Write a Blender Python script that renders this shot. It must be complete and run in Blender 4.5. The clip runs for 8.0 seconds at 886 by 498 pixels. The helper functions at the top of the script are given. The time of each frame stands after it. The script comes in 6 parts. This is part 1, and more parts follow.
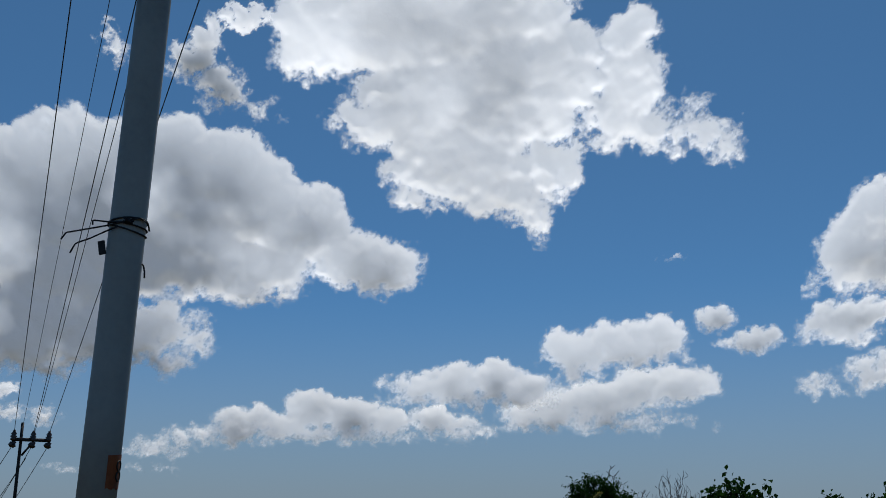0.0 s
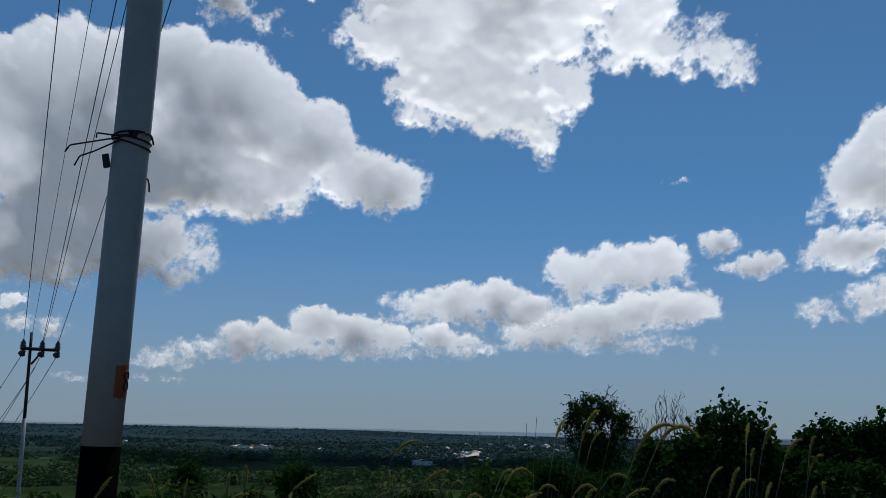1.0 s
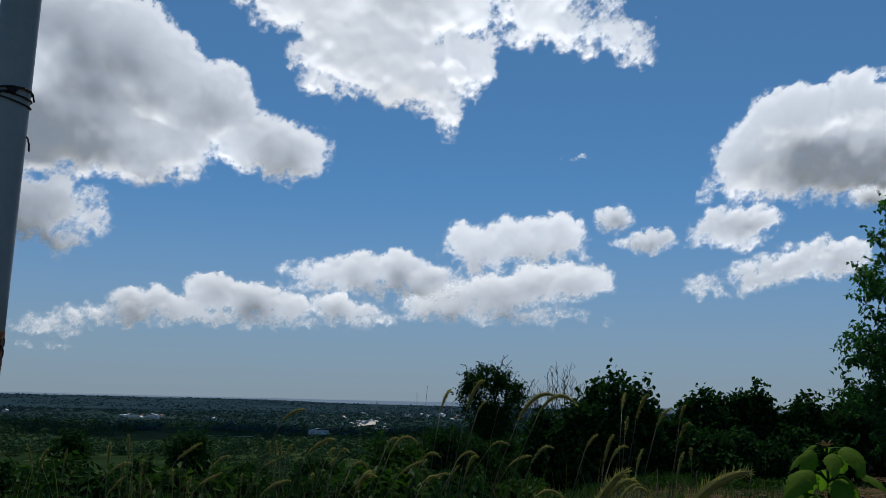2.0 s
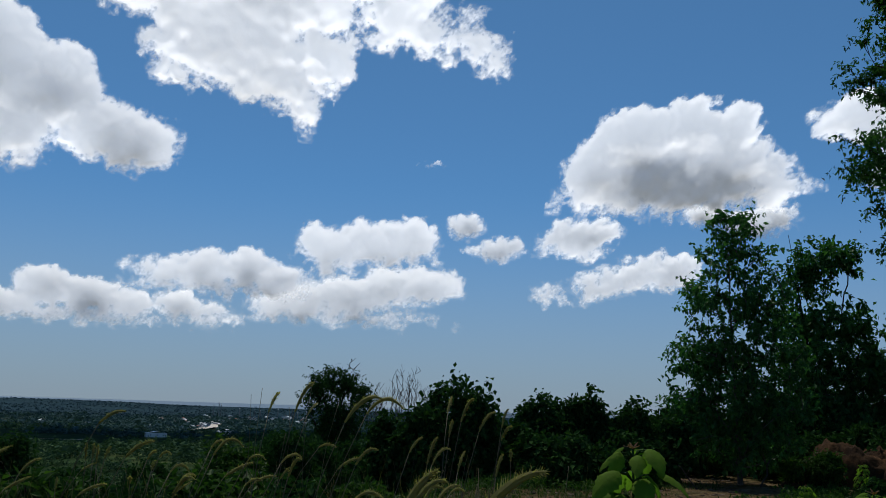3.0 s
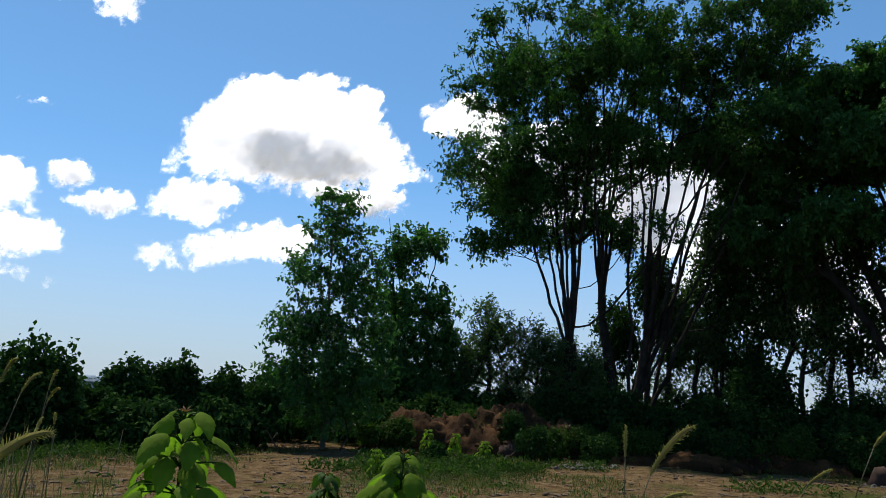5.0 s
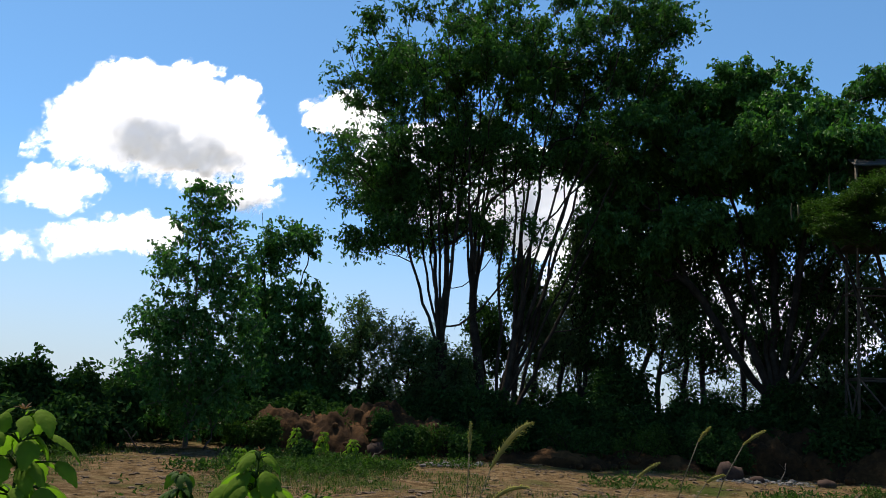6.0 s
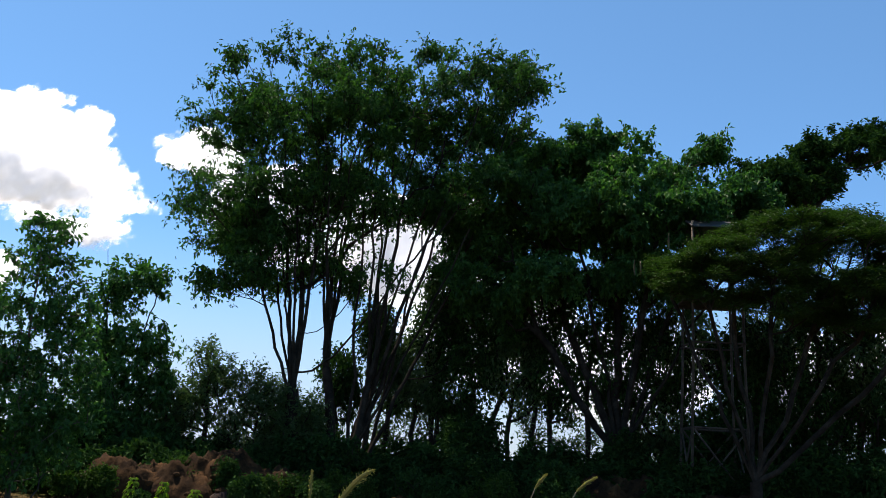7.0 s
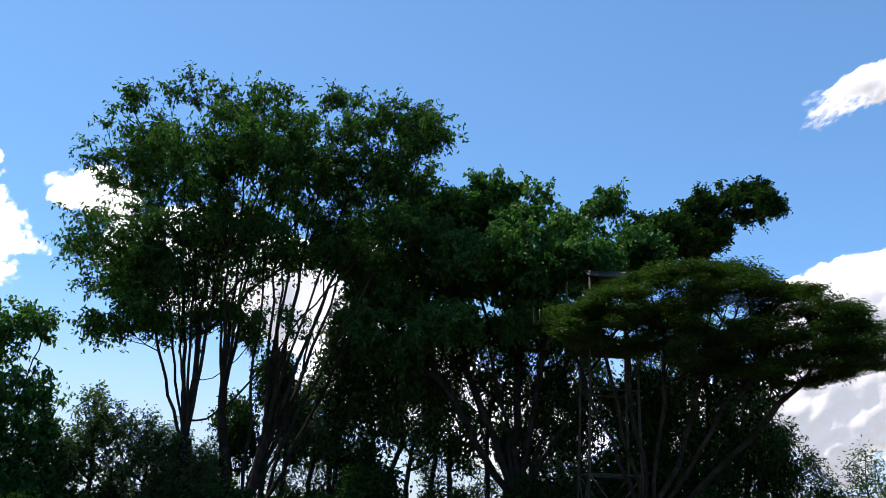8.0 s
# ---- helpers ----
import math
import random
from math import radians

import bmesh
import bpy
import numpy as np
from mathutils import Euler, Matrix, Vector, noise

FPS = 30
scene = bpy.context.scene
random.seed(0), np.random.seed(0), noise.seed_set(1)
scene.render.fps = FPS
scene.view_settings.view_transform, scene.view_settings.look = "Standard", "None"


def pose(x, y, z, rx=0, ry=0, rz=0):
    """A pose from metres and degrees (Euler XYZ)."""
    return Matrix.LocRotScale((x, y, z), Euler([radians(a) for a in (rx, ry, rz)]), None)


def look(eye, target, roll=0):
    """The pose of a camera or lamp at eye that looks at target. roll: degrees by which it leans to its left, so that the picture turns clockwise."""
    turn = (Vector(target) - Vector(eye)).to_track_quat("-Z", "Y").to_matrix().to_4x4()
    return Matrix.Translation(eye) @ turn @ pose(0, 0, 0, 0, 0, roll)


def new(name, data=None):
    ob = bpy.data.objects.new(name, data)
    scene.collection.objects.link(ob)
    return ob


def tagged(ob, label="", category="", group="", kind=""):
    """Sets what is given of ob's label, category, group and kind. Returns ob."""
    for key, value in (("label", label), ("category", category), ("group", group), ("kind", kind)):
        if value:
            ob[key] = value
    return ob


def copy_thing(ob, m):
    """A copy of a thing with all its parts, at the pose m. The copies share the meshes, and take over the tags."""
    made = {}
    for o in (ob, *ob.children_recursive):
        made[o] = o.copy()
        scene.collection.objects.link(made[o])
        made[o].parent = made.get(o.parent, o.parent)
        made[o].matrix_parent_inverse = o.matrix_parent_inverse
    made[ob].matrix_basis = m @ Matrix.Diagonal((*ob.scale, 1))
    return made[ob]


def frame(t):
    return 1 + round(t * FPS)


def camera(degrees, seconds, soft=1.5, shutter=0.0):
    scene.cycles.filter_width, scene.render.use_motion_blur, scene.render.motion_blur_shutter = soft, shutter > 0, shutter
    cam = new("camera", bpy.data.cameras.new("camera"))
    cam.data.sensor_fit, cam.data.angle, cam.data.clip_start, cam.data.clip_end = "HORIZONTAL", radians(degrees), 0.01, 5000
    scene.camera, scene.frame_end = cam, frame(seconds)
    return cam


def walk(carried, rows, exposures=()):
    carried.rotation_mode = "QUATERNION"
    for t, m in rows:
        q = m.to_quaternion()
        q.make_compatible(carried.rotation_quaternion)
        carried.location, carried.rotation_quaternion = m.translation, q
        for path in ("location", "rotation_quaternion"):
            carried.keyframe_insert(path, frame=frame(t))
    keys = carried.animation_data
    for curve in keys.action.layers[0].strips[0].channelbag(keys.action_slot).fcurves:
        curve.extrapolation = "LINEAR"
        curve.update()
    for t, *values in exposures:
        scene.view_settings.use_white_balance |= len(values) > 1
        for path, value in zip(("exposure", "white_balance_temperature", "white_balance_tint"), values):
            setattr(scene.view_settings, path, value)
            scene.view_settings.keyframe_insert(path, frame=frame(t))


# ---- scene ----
# ---- camera: held at eye height on a hilltop, panning from the valley to the trees ----
cam = camera(54.29, 8.0, soft=0.9)


def at(x, y, z, turn, up, lean):
    """A pose from a place, the turn to the left, the tilt up and the lean, in degrees."""
    return pose(x, y, z, 0, 0, turn) @ pose(0, 0, 0, 90 + up) @ pose(0, 0, 0, 0, 0, lean)


walk(cam, [
    (0.0, at(0.000, 0.000, 1.50, -0.23, 17.03, 0.23)),
    (0.5, at(0.000, 0.000, 1.50, 0.32, 14.14, 1.02)),
    (1.0, at(0.000, 0.000, 1.50, -0.00, 11.69, 1.33)),
    (1.2, at(0.004, -0.003, 1.50, -0.07, 10.60, 1.05)),
    (2.3, at(0.046, -0.034, 1.50, -10.50, 9.90, 1.78)),
    (2.5, at(0.056, -0.042, 1.50, -12.81, 10.10, 1.89)),
    (3.0, at(0.089, -0.073, 1.50, -16.57, 10.38, 1.91)),
    (3.5, at(0.127, -0.114, 1.50, -22.39, 9.25, 1.55)),
    (4.0, at(0.153, -0.146, 1.50, -30.89, 8.30, 2.57)),
    (4.5, at(0.172, -0.179, 1.50, -39.19, 9.32, 3.49)),
    (4.7, at(0.177, -0.194, 1.50, -40.52, 9.43, 3.35)),
    (5.8, at(0.200, -0.266, 1.50, -48.24, 9.36, 3.06)),
    (6.0, at(0.203, -0.278, 1.50, -50.43, 9.69, 3.25)),
    (6.5, at(0.200, -0.295, 1.50, -55.19, 11.20, 3.48)),
    (7.0, at(0.197, -0.311, 1.50, -59.83, 13.28, 3.30)),
    (7.5, at(0.195, -0.322, 1.50, -63.46, 15.30, 2.75)),
    (8.0, at(0.193, -0.333, 1.50, -66.30, 16.67, 2.52)),
], exposures=[(0.0, -0.13, 6500, 10), (0.6, -0.1, 6500, 10), (1.2, -0.02, 6500, 10), (2.5, 0.05, 6500, 10), (3.5, 0.28, 6550, 11), (4.5, 0.88, 7000, 13), (6.0, 1.3, 7450, 15), (6.5, 1.4, 7450, 16), (7.2, 1.45, 7450, 18), (8.0, 1.54, 7400, 19)])

# ---- daylight: high sun over the valley, clear blue sky ----
SUN_AZ, SUN_EL = 8.0, 65.0
world = bpy.data.worlds.new("sky")
scene.world = world
world.use_nodes = True
wn = world.node_tree.nodes
wn.clear()
sky = wn.new("ShaderNodeTexSky")
sky.sky_type = "NISHITA"
sky.sun_disc = False
sky.sun_elevation, sky.sun_rotation = radians(SUN_EL), radians(SUN_AZ)
sky.altitude, sky.air_density, sky.dust_density, sky.ozone_density = 1500, 0.7, 0.6, 1.5
back = wn.new("ShaderNodeBackground")
back.inputs["Strength"].default_value = 0.088
wout = wn.new("ShaderNodeOutputWorld")
soft_sky = wn.new("ShaderNodeGamma")
soft_sky.inputs["Gamma"].default_value = 0.75
clear_blue = wn.new("ShaderNodeMix")
clear_blue.data_type, clear_blue.blend_type = "RGBA", "MULTIPLY"
clear_blue.inputs["Factor"].default_value = 1.0
clear_blue.inputs["B"].default_value = (0.58, 1.14, 1.53, 1)
world.node_tree.links.new(sky.outputs["Color"], soft_sky.inputs["Color"])
world.node_tree.links.new(soft_sky.outputs["Color"], clear_blue.inputs["A"])
# pale haze that thickens towards the horizon all round
sky_way = wn.new("ShaderNodeTexCoord")
split = wn.new("ShaderNodeSeparateXYZ")
low = wn.new("ShaderNodeMapRange")
low.interpolation_type = "SMOOTHSTEP"
low.inputs["From Min"].default_value, low.inputs["From Max"].default_value = -0.06, 0.26
low.inputs["To Min"].default_value, low.inputs["To Max"].default_value = 1.0, 0.0
haze = wn.new("ShaderNodeMix")
haze.data_type = "RGBA"
haze.inputs["B"].default_value = (2.48, 3.08, 3.75, 1)
world.node_tree.links.new(sky_way.outputs["Generated"], split.inputs["Vector"])
world.node_tree.links.new(split.outputs["Z"], low.inputs["Value"])
world.node_tree.links.new(low.outputs["Result"], haze.inputs["Factor"])
world.node_tree.links.new(clear_blue.outputs["Result"], haze.inputs["A"])
world.node_tree.links.new(haze.outputs["Result"], back.inputs["Color"])
world.node_tree.links.new(back.outputs["Background"], wout.inputs["Surface"])

lamp = bpy.data.lights.new("sun", "SUN")
lamp.energy, lamp.angle, lamp.color = 2.5, radians(0.55), (1.0, 0.95, 0.87)
sun = new("sun", lamp)
sun_way = Vector((math.sin(radians(SUN_AZ)) * math.cos(radians(SUN_EL)), math.cos(radians(SUN_AZ)) * math.cos(radians(SUN_EL)), math.sin(radians(SUN_EL))))
sun.matrix_world = look(sun_way * 60, (0, 0, 0))


# ---- small helpers ----
def polar(az, d, z=0.0):
    """A place at an azimuth clockwise from ahead, a distance and a height."""
    return Vector((d * math.sin(radians(az)), d * math.cos(radians(az)), z))


def height_at(el, d):
    """The height of something d metres off that stands el degrees over eye level."""
    return 1.5 + d * math.tan(radians(el))


def lattice(p, seed):
    """Smooth value noise in -1 to 1 over an (n, 3) array."""
    p = np.asarray(p, float)
    cell = np.floor(p).astype(np.int64)
    u = p - cell
    u = u * u * u * (u * (u * 6 - 15) + 10)

    def corner(i, j, k):
        h = (cell[:, 0] + i) * 374761393 + (cell[:, 1] + j) * 668265263 + (cell[:, 2] + k) * 2147483647 + seed * 974634777
        h = (h ^ (h >> 13)) * 1274126177 & 0x7FFFFFFF
        h = (h ^ (h >> 15)) * 2246822519 & 0x7FFFFFFF
        return (h ^ (h >> 12)) % 65536 / 32767.5 - 1

    total = 0
    for i in (0, 1):
        for j in (0, 1):
            for k in (0, 1):
                wx = u[:, 0] if i else 1 - u[:, 0]
                wy = u[:, 1] if j else 1 - u[:, 1]
                wz = u[:, 2] if k else 1 - u[:, 2]
                total = total + corner(i, j, k) * wx * wy * wz
    return total


def fbm(p, octaves=5, gain=0.5, seed=0):
    p = np.asarray(p, float)
    total, amp, k = 0, 1.0, 1.0
    for n in range(octaves):
        total = total + amp * lattice(p * k + 17.3 * n, seed + n)
        amp, k = amp * gain, k * 2.03
    return total


def mesh_of(name, verts, faces, smooth=False):
    """A mesh from an (n, 3) array of places and an (m, 3 or 4) array of corners."""
    verts, faces = np.asarray(verts, np.float32), np.asarray(faces, np.int32)
    me = bpy.data.meshes.new(name)
    me.vertices.add(len(verts))
    me.vertices.foreach_set("co", verts.ravel())
    m, k = faces.shape
    me.loops.add(m * k)
    me.loops.foreach_set("vertex_index", faces.ravel())
    me.polygons.add(m)
    me.polygons.foreach_set("loop_start", np.arange(0, m * k, k, dtype=np.int32))
    me.polygons.foreach_set("loop_total", np.full(m, k, np.int32))
    me.polygons.foreach_set("use_smooth", np.full(m, smooth))
    me.update(calc_edges=True)
    return me


def piece(name, mesh, material, parent=None, label=""):
    """Links a mesh as one object, under a thing where one is given."""
    if material and not mesh.materials:
        mesh.materials.append(material)
    ob = new(name, mesh)
    if parent:
        ob.parent = parent
    return tagged(ob, label) if label else ob


def part(name, bm, material, parent=None, label="", smooth=True):
    me = bpy.data.meshes.new(name)
    for face in bm.faces:
        face.smooth = smooth
    bm.to_mesh(me)
    bm.free()
    return piece(name, me, material, parent, label)


def holder(name, place, label, category, group="", kind=""):
    ob = new(name)
    ob.empty_display_size = 0.2
    ob.location = place
    return tagged(ob, label, category, group, kind)


def tube(path, radii, sides=8, caps=True):
    """Places and corners of a tube along a path."""
    path = np.asarray(path, float)
    radii = np.broadcast_to(radii, (len(path),))
    way = np.gradient(path, axis=0)
    way /= np.linalg.norm(way, axis=1)[:, None] + 1e-12
    ref = np.array([1.0, 0, 0]) if abs(way[:, 0]).max() < 0.9 else np.array([0, 1.0, 0])
    if abs(way @ ref).max() > 0.95:
        ref = np.array([0, 0, 1.0])
    u = np.cross(way, ref)
    u /= np.linalg.norm(u, axis=1)[:, None] + 1e-12
    v = np.cross(way, u)
    a = np.linspace(0, 2 * np.pi, sides, endpoint=False)
    ring = path[:, None] + radii[:, None, None] * (np.cos(a)[None, :, None] * u[:, None] + np.sin(a)[None, :, None] * v[:, None])
    verts = ring.reshape(-1, 3)
    n = len(path)
    i, j = np.meshgrid(np.arange(n - 1), np.arange(sides), indexing="ij")
    j2 = (j + 1) % sides
    faces = np.stack([i * sides + j, (i + 1) * sides + j, (i + 1) * sides + j2, i * sides + j2], -1).reshape(-1, 4)
    if caps:
        verts = np.concatenate([verts, path[:1], path[-1:]])
        k = np.arange(sides)
        k2 = (k + 1) % sides
        c0, c1 = n * sides, n * sides + 1
        end = (n - 1) * sides
        cap = np.concatenate([np.stack([k, k2, np.full(sides, c0), np.full(sides, c0)], -1), np.stack([end + k2, end + k, np.full(sides, c1), np.full(sides, c1)], -1)])
        tris = np.concatenate([faces[:, [0, 1, 2]], faces[:, [0, 2, 3]], cap[:, :3]])
    else:
        tris = np.concatenate([faces[:, [0, 1, 2]], faces[:, [0, 2, 3]]])
    return verts, tris


def joined(bits):
    """Several (places, corners) as one."""
    verts, faces, k = [], [], 0
    for v, f in bits:
        verts.append(v)
        faces.append(np.asarray(f) + k)
        k += len(v)
    return np.concatenate(verts), np.concatenate(faces)


def box_bits(size, place=(0, 0, 0), turn=None):
    x, y, z = (np.array(size) / 2)
    v = np.array([[sx * x, sy * y, sz * z] for sx in (-1, 1) for sy in (-1, 1) for sz in (-1, 1)])
    if turn is not None:
        v = v @ np.array(turn.to_3x3()).T
    f = np.array([[0, 1, 3], [0, 3, 2], [4, 6, 7], [4, 7, 5], [0, 4, 5], [0, 5, 1], [2, 3, 7], [2, 7, 6], [0, 2, 6], [0, 6, 4], [1, 5, 7], [1, 7, 3]])
    return v + np.array(place), f


# ---- materials ----
def shader(name):
    m = bpy.data.materials.new(name)
    m.use_nodes = True
    nodes, links = m.node_tree.nodes, m.node_tree.links
    nodes.clear()
    out = nodes.new("ShaderNodeOutputMaterial")
    return m, nodes, links, out


def noise_node(nodes, links, scale, detail=6, rough=0.6, space="Object"):
    tex = nodes.new("ShaderNodeTexNoise")
    tex.inputs["Scale"].default_value, tex.inputs["Detail"].default_value, tex.inputs["Roughness"].default_value = scale, detail, rough
    co = nodes.new("ShaderNodeTexCoord")
    links.new(co.outputs[space], tex.inputs["Vector"])
    return tex


def ramp_node(nodes, links, source, stops):
    ramp = nodes.new("ShaderNodeValToRGB")
    while len(ramp.color_ramp.elements) < len(stops):
        ramp.color_ramp.elements.new(0.5)
    for e, (p, c) in zip(ramp.color_ramp.elements, stops):
        e.position, e.color = p, (*c, 1)
    links.new(source, ramp.inputs["Fac"])
    return ramp


def surface(name, stops, scale, rough=0.8, bump=0.3, fine=None, metal=0.0, spec=0.3, dist=0.02):
    """A rough surface: colour from broad noise, broken up by fine grain, with relief."""
    m, nodes, links, out = shader(name)
    big = noise_node(nodes, links, scale)
    small = noise_node(nodes, links, fine or scale * 9, 4, 0.7)
    mix = nodes.new("ShaderNodeMath")
    mix.operation = "MULTIPLY_ADD"
    mix.inputs[1].default_value, mix.inputs[2].default_value = 0.35, -0.17
    links.new(small.outputs["Fac"], mix.inputs[0])
    add = nodes.new("ShaderNodeMath")
    links.new(big.outputs["Fac"], add.inputs[0])
    links.new(mix.outputs[0], add.inputs[1])
    ramp = ramp_node(nodes, links, add.outputs[0], stops)
    b = nodes.new("ShaderNodeBsdfPrincipled")
    b.inputs["Roughness"].default_value, b.inputs["Metallic"].default_value = rough, metal
    b.inputs["Specular IOR Level"].default_value = spec
    links.new(ramp.outputs["Color"], b.inputs["Base Color"])
    if bump:
        bp = nodes.new("ShaderNodeBump")
        bp.inputs["Strength"].default_value, bp.inputs["Distance"].default_value = bump, dist
        links.new(add.outputs[0], bp.inputs["Height"])
        links.new(bp.outputs["Normal"], b.inputs["Normal"])
    links.new(b.outputs["BSDF"], out.inputs["Surface"])
    return m


def leafy(name, dark, mid, light, through_light=0.35, rough=0.5, patch=0.5, spec=0.35, crinkle=0.0):
    """Leaves: each its own shade of green, patches over the crown, light shining through."""
    m, nodes, links, out = shader(name)
    geo = nodes.new("ShaderNodeNewGeometry")
    big = noise_node(nodes, links, patch, 3)
    mix = nodes.new("ShaderNodeMix")
    mix.inputs["Factor"].default_value = 0.55
    links.new(geo.outputs["Random Per Island"], mix.inputs["A"])
    links.new(big.outputs["Fac"], mix.inputs["B"])
    ramp = ramp_node(nodes, links, mix.outputs["Result"], [(0.2, dark), (0.5, mid), (0.8, light)])
    b = nodes.new("ShaderNodeBsdfPrincipled")
    b.inputs["Roughness"].default_value, b.inputs["Specular IOR Level"].default_value = rough, spec
    t = nodes.new("ShaderNodeBsdfTranslucent")
    both = nodes.new("ShaderNodeMixShader")
    both.inputs["Fac"].default_value = through_light
    bright = nodes.new("ShaderNodeMix")
    bright.data_type, bright.blend_type = "RGBA", "MULTIPLY"
    bright.inputs["Factor"].default_value = 1.0
    bright.inputs["B"].default_value = (1.0, 1.35, 0.6, 1)
    links.new(ramp.outputs["Color"], bright.inputs["A"])
    if crinkle:
        fine = noise_node(nodes, links, 70, 4, 0.6)
        bp = nodes.new("ShaderNodeBump")
        bp.inputs["Strength"].default_value, bp.inputs["Distance"].default_value = crinkle, 0.006
        links.new(fine.outputs["Fac"], bp.inputs["Height"])
        links.new(bp.outputs["Normal"], b.inputs["Normal"])
    links.new(ramp.outputs["Color"], b.inputs["Base Color"])
    links.new(bright.outputs["Result"], t.inputs["Color"])
    links.new(b.outputs["BSDF"], both.inputs[1])
    links.new(t.outputs["BSDF"], both.inputs[2])
    links.new(both.outputs["Shader"], out.inputs["Surface"])
    return m


def cloud_matter():
    """Cloud: white droplets that catch the sun and thin out to nothing at the rims. A glow is put in for light
    scattered inside, dimmed by baked shade.
    """
    m, nodes, links, out = shader("cloud_matter")

    def held(name):
        n = nodes.new("ShaderNodeAttribute")
        n.attribute_name = name
        return n

    def between(source, lo, hi, first, last, kind="LINEAR"):
        n = nodes.new("ShaderNodeMapRange")
        n.interpolation_type = kind
        n.inputs["From Min"].default_value, n.inputs["From Max"].default_value = lo, hi
        n.inputs["To Min"].default_value, n.inputs["To Max"].default_value = first, last
        links.new(source, n.inputs["Value"])
        return n

    thick, baked_shade, place = held("thickness"), held("baked_shade"), held("place")

    def shreds(scale, detail, rough):
        n = nodes.new("ShaderNodeTexNoise")
        n.inputs["Scale"].default_value, n.inputs["Detail"].default_value, n.inputs["Roughness"].default_value = scale, detail, rough
        links.new(place.outputs["Vector"], n.inputs["Vector"])
        return n

    wisps, fine = shreds(2.2, 6, 0.6), shreds(3.0, 2.5, 0.5)
    # thinning at the rims
    a = nodes.new("ShaderNodeMath")
    a.operation = "MULTIPLY_ADD"
    a.inputs[1].default_value, a.inputs[2].default_value = 1.5, -0.75
    links.new(fine.outputs["Fac"], a.inputs[0])
    s = nodes.new("ShaderNodeMath")
    links.new(thick.outputs["Fac"], s.inputs[0])
    links.new(a.outputs[0], s.inputs[1])
    cover = between(s.outputs[0], -0.55, 1.25, 0.0, 1.0, "SMOOTHSTEP")
    # relief of the billows
    bp = nodes.new("ShaderNodeBump")
    bp.inputs["Strength"].default_value, bp.inputs["Distance"].default_value = 0.16, 20.0
    links.new(wisps.outputs["Fac"], bp.inputs["Height"])
    bp2 = nodes.new("ShaderNodeBump")
    bp2.inputs["Strength"].default_value, bp2.inputs["Distance"].default_value = 0.1, 8.0
    links.new(fine.outputs["Fac"], bp2.inputs["Height"])
    links.new(bp.outputs["Normal"], bp2.inputs["Normal"])
    d = nodes.new("ShaderNodeBsdfDiffuse")
    d.inputs["Color"].default_value = (0.6, 0.6, 0.6, 1)
    links.new(bp2.outputs["Normal"], d.inputs["Normal"])
    tr = nodes.new("ShaderNodeBsdfTranslucent")
    tr.inputs["Color"].default_value = (0.95, 0.95, 0.95, 1)
    # the less shade is baked in, the more sun comes through
    thin = between(baked_shade.outputs["Fac"], 0.0, 0.9, 0.55, 0.04)
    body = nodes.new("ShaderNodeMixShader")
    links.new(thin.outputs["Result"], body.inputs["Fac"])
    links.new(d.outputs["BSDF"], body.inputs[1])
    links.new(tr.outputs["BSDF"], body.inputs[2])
    # glow in place of scattered light, weaker where shade is baked in
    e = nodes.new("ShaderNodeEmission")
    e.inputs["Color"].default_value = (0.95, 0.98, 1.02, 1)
    inner = between(baked_shade.outputs["Fac"], 0.0, 1.0, 0.5, 0.15)
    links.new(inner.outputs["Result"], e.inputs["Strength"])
    glow = nodes.new("ShaderNodeAddShader")
    links.new(body.outputs["Shader"], glow.inputs[0])
    links.new(e.outputs["Emission"], glow.inputs[1])
    clear = nodes.new("ShaderNodeBsdfTransparent")
    final = nodes.new("ShaderNodeMixShader")
    links.new(cover.outputs["Result"], final.inputs["Fac"])
    links.new(clear.outputs["BSDF"], final.inputs[1])
    links.new(glow.outputs["Shader"], final.inputs[2])
    links.new(final.outputs["Shader"], out.inputs["Surface"])
    return m


CLOUD = cloud_matter()
LEAF_BIG = leafy("leaves_dark_green", (0.013, 0.042, 0.011), (0.027, 0.078, 0.019), (0.057, 0.150, 0.032), 0.34, 0.6, 0.5, 0.12)
LEAF_MID = leafy("leaves_mid_green", (0.015, 0.058, 0.017), (0.035, 0.110, 0.027), (0.082, 0.200, 0.046), 0.36, 0.55, 0.5, 0.16)
LEAF_BLUISH = leafy("leaves_grey_green", (0.032, 0.064, 0.026), (0.060, 0.105, 0.042), (0.098, 0.150, 0.058), 0.35, 0.7, 0.5, 0.06)
LEAF_FEATHER = leafy("leaves_yellow_green", (0.016, 0.038, 0.009), (0.026, 0.058, 0.013), (0.046, 0.088, 0.019), 0.3, 0.65, 0.5, 0.1)
LEAF_BUSH = leafy("bush_leaves", (0.009, 0.027, 0.009), (0.020, 0.052, 0.015), (0.042, 0.095, 0.024), 0.22, 0.9, 0.5, 0.03)
BUD_RED = leafy("reddish_bud_leaves", (0.05, 0.03, 0.012), (0.1, 0.05, 0.022), (0.16, 0.09, 0.04), 0.4, 0.6, 5.0, 0.15)
LEAF_WEED = leafy("weed_leaves", (0.011, 0.032, 0.007), (0.028, 0.066, 0.012), (0.06, 0.115, 0.022), 0.32, 0.6, 0.5, 0.08)
LEAF_BROAD = leafy("broad_leaves", (0.045, 0.095, 0.01), (0.1, 0.185, 0.02), (0.2, 0.28, 0.042), 0.55, 0.7, 5.0, 0.05, 0.5)
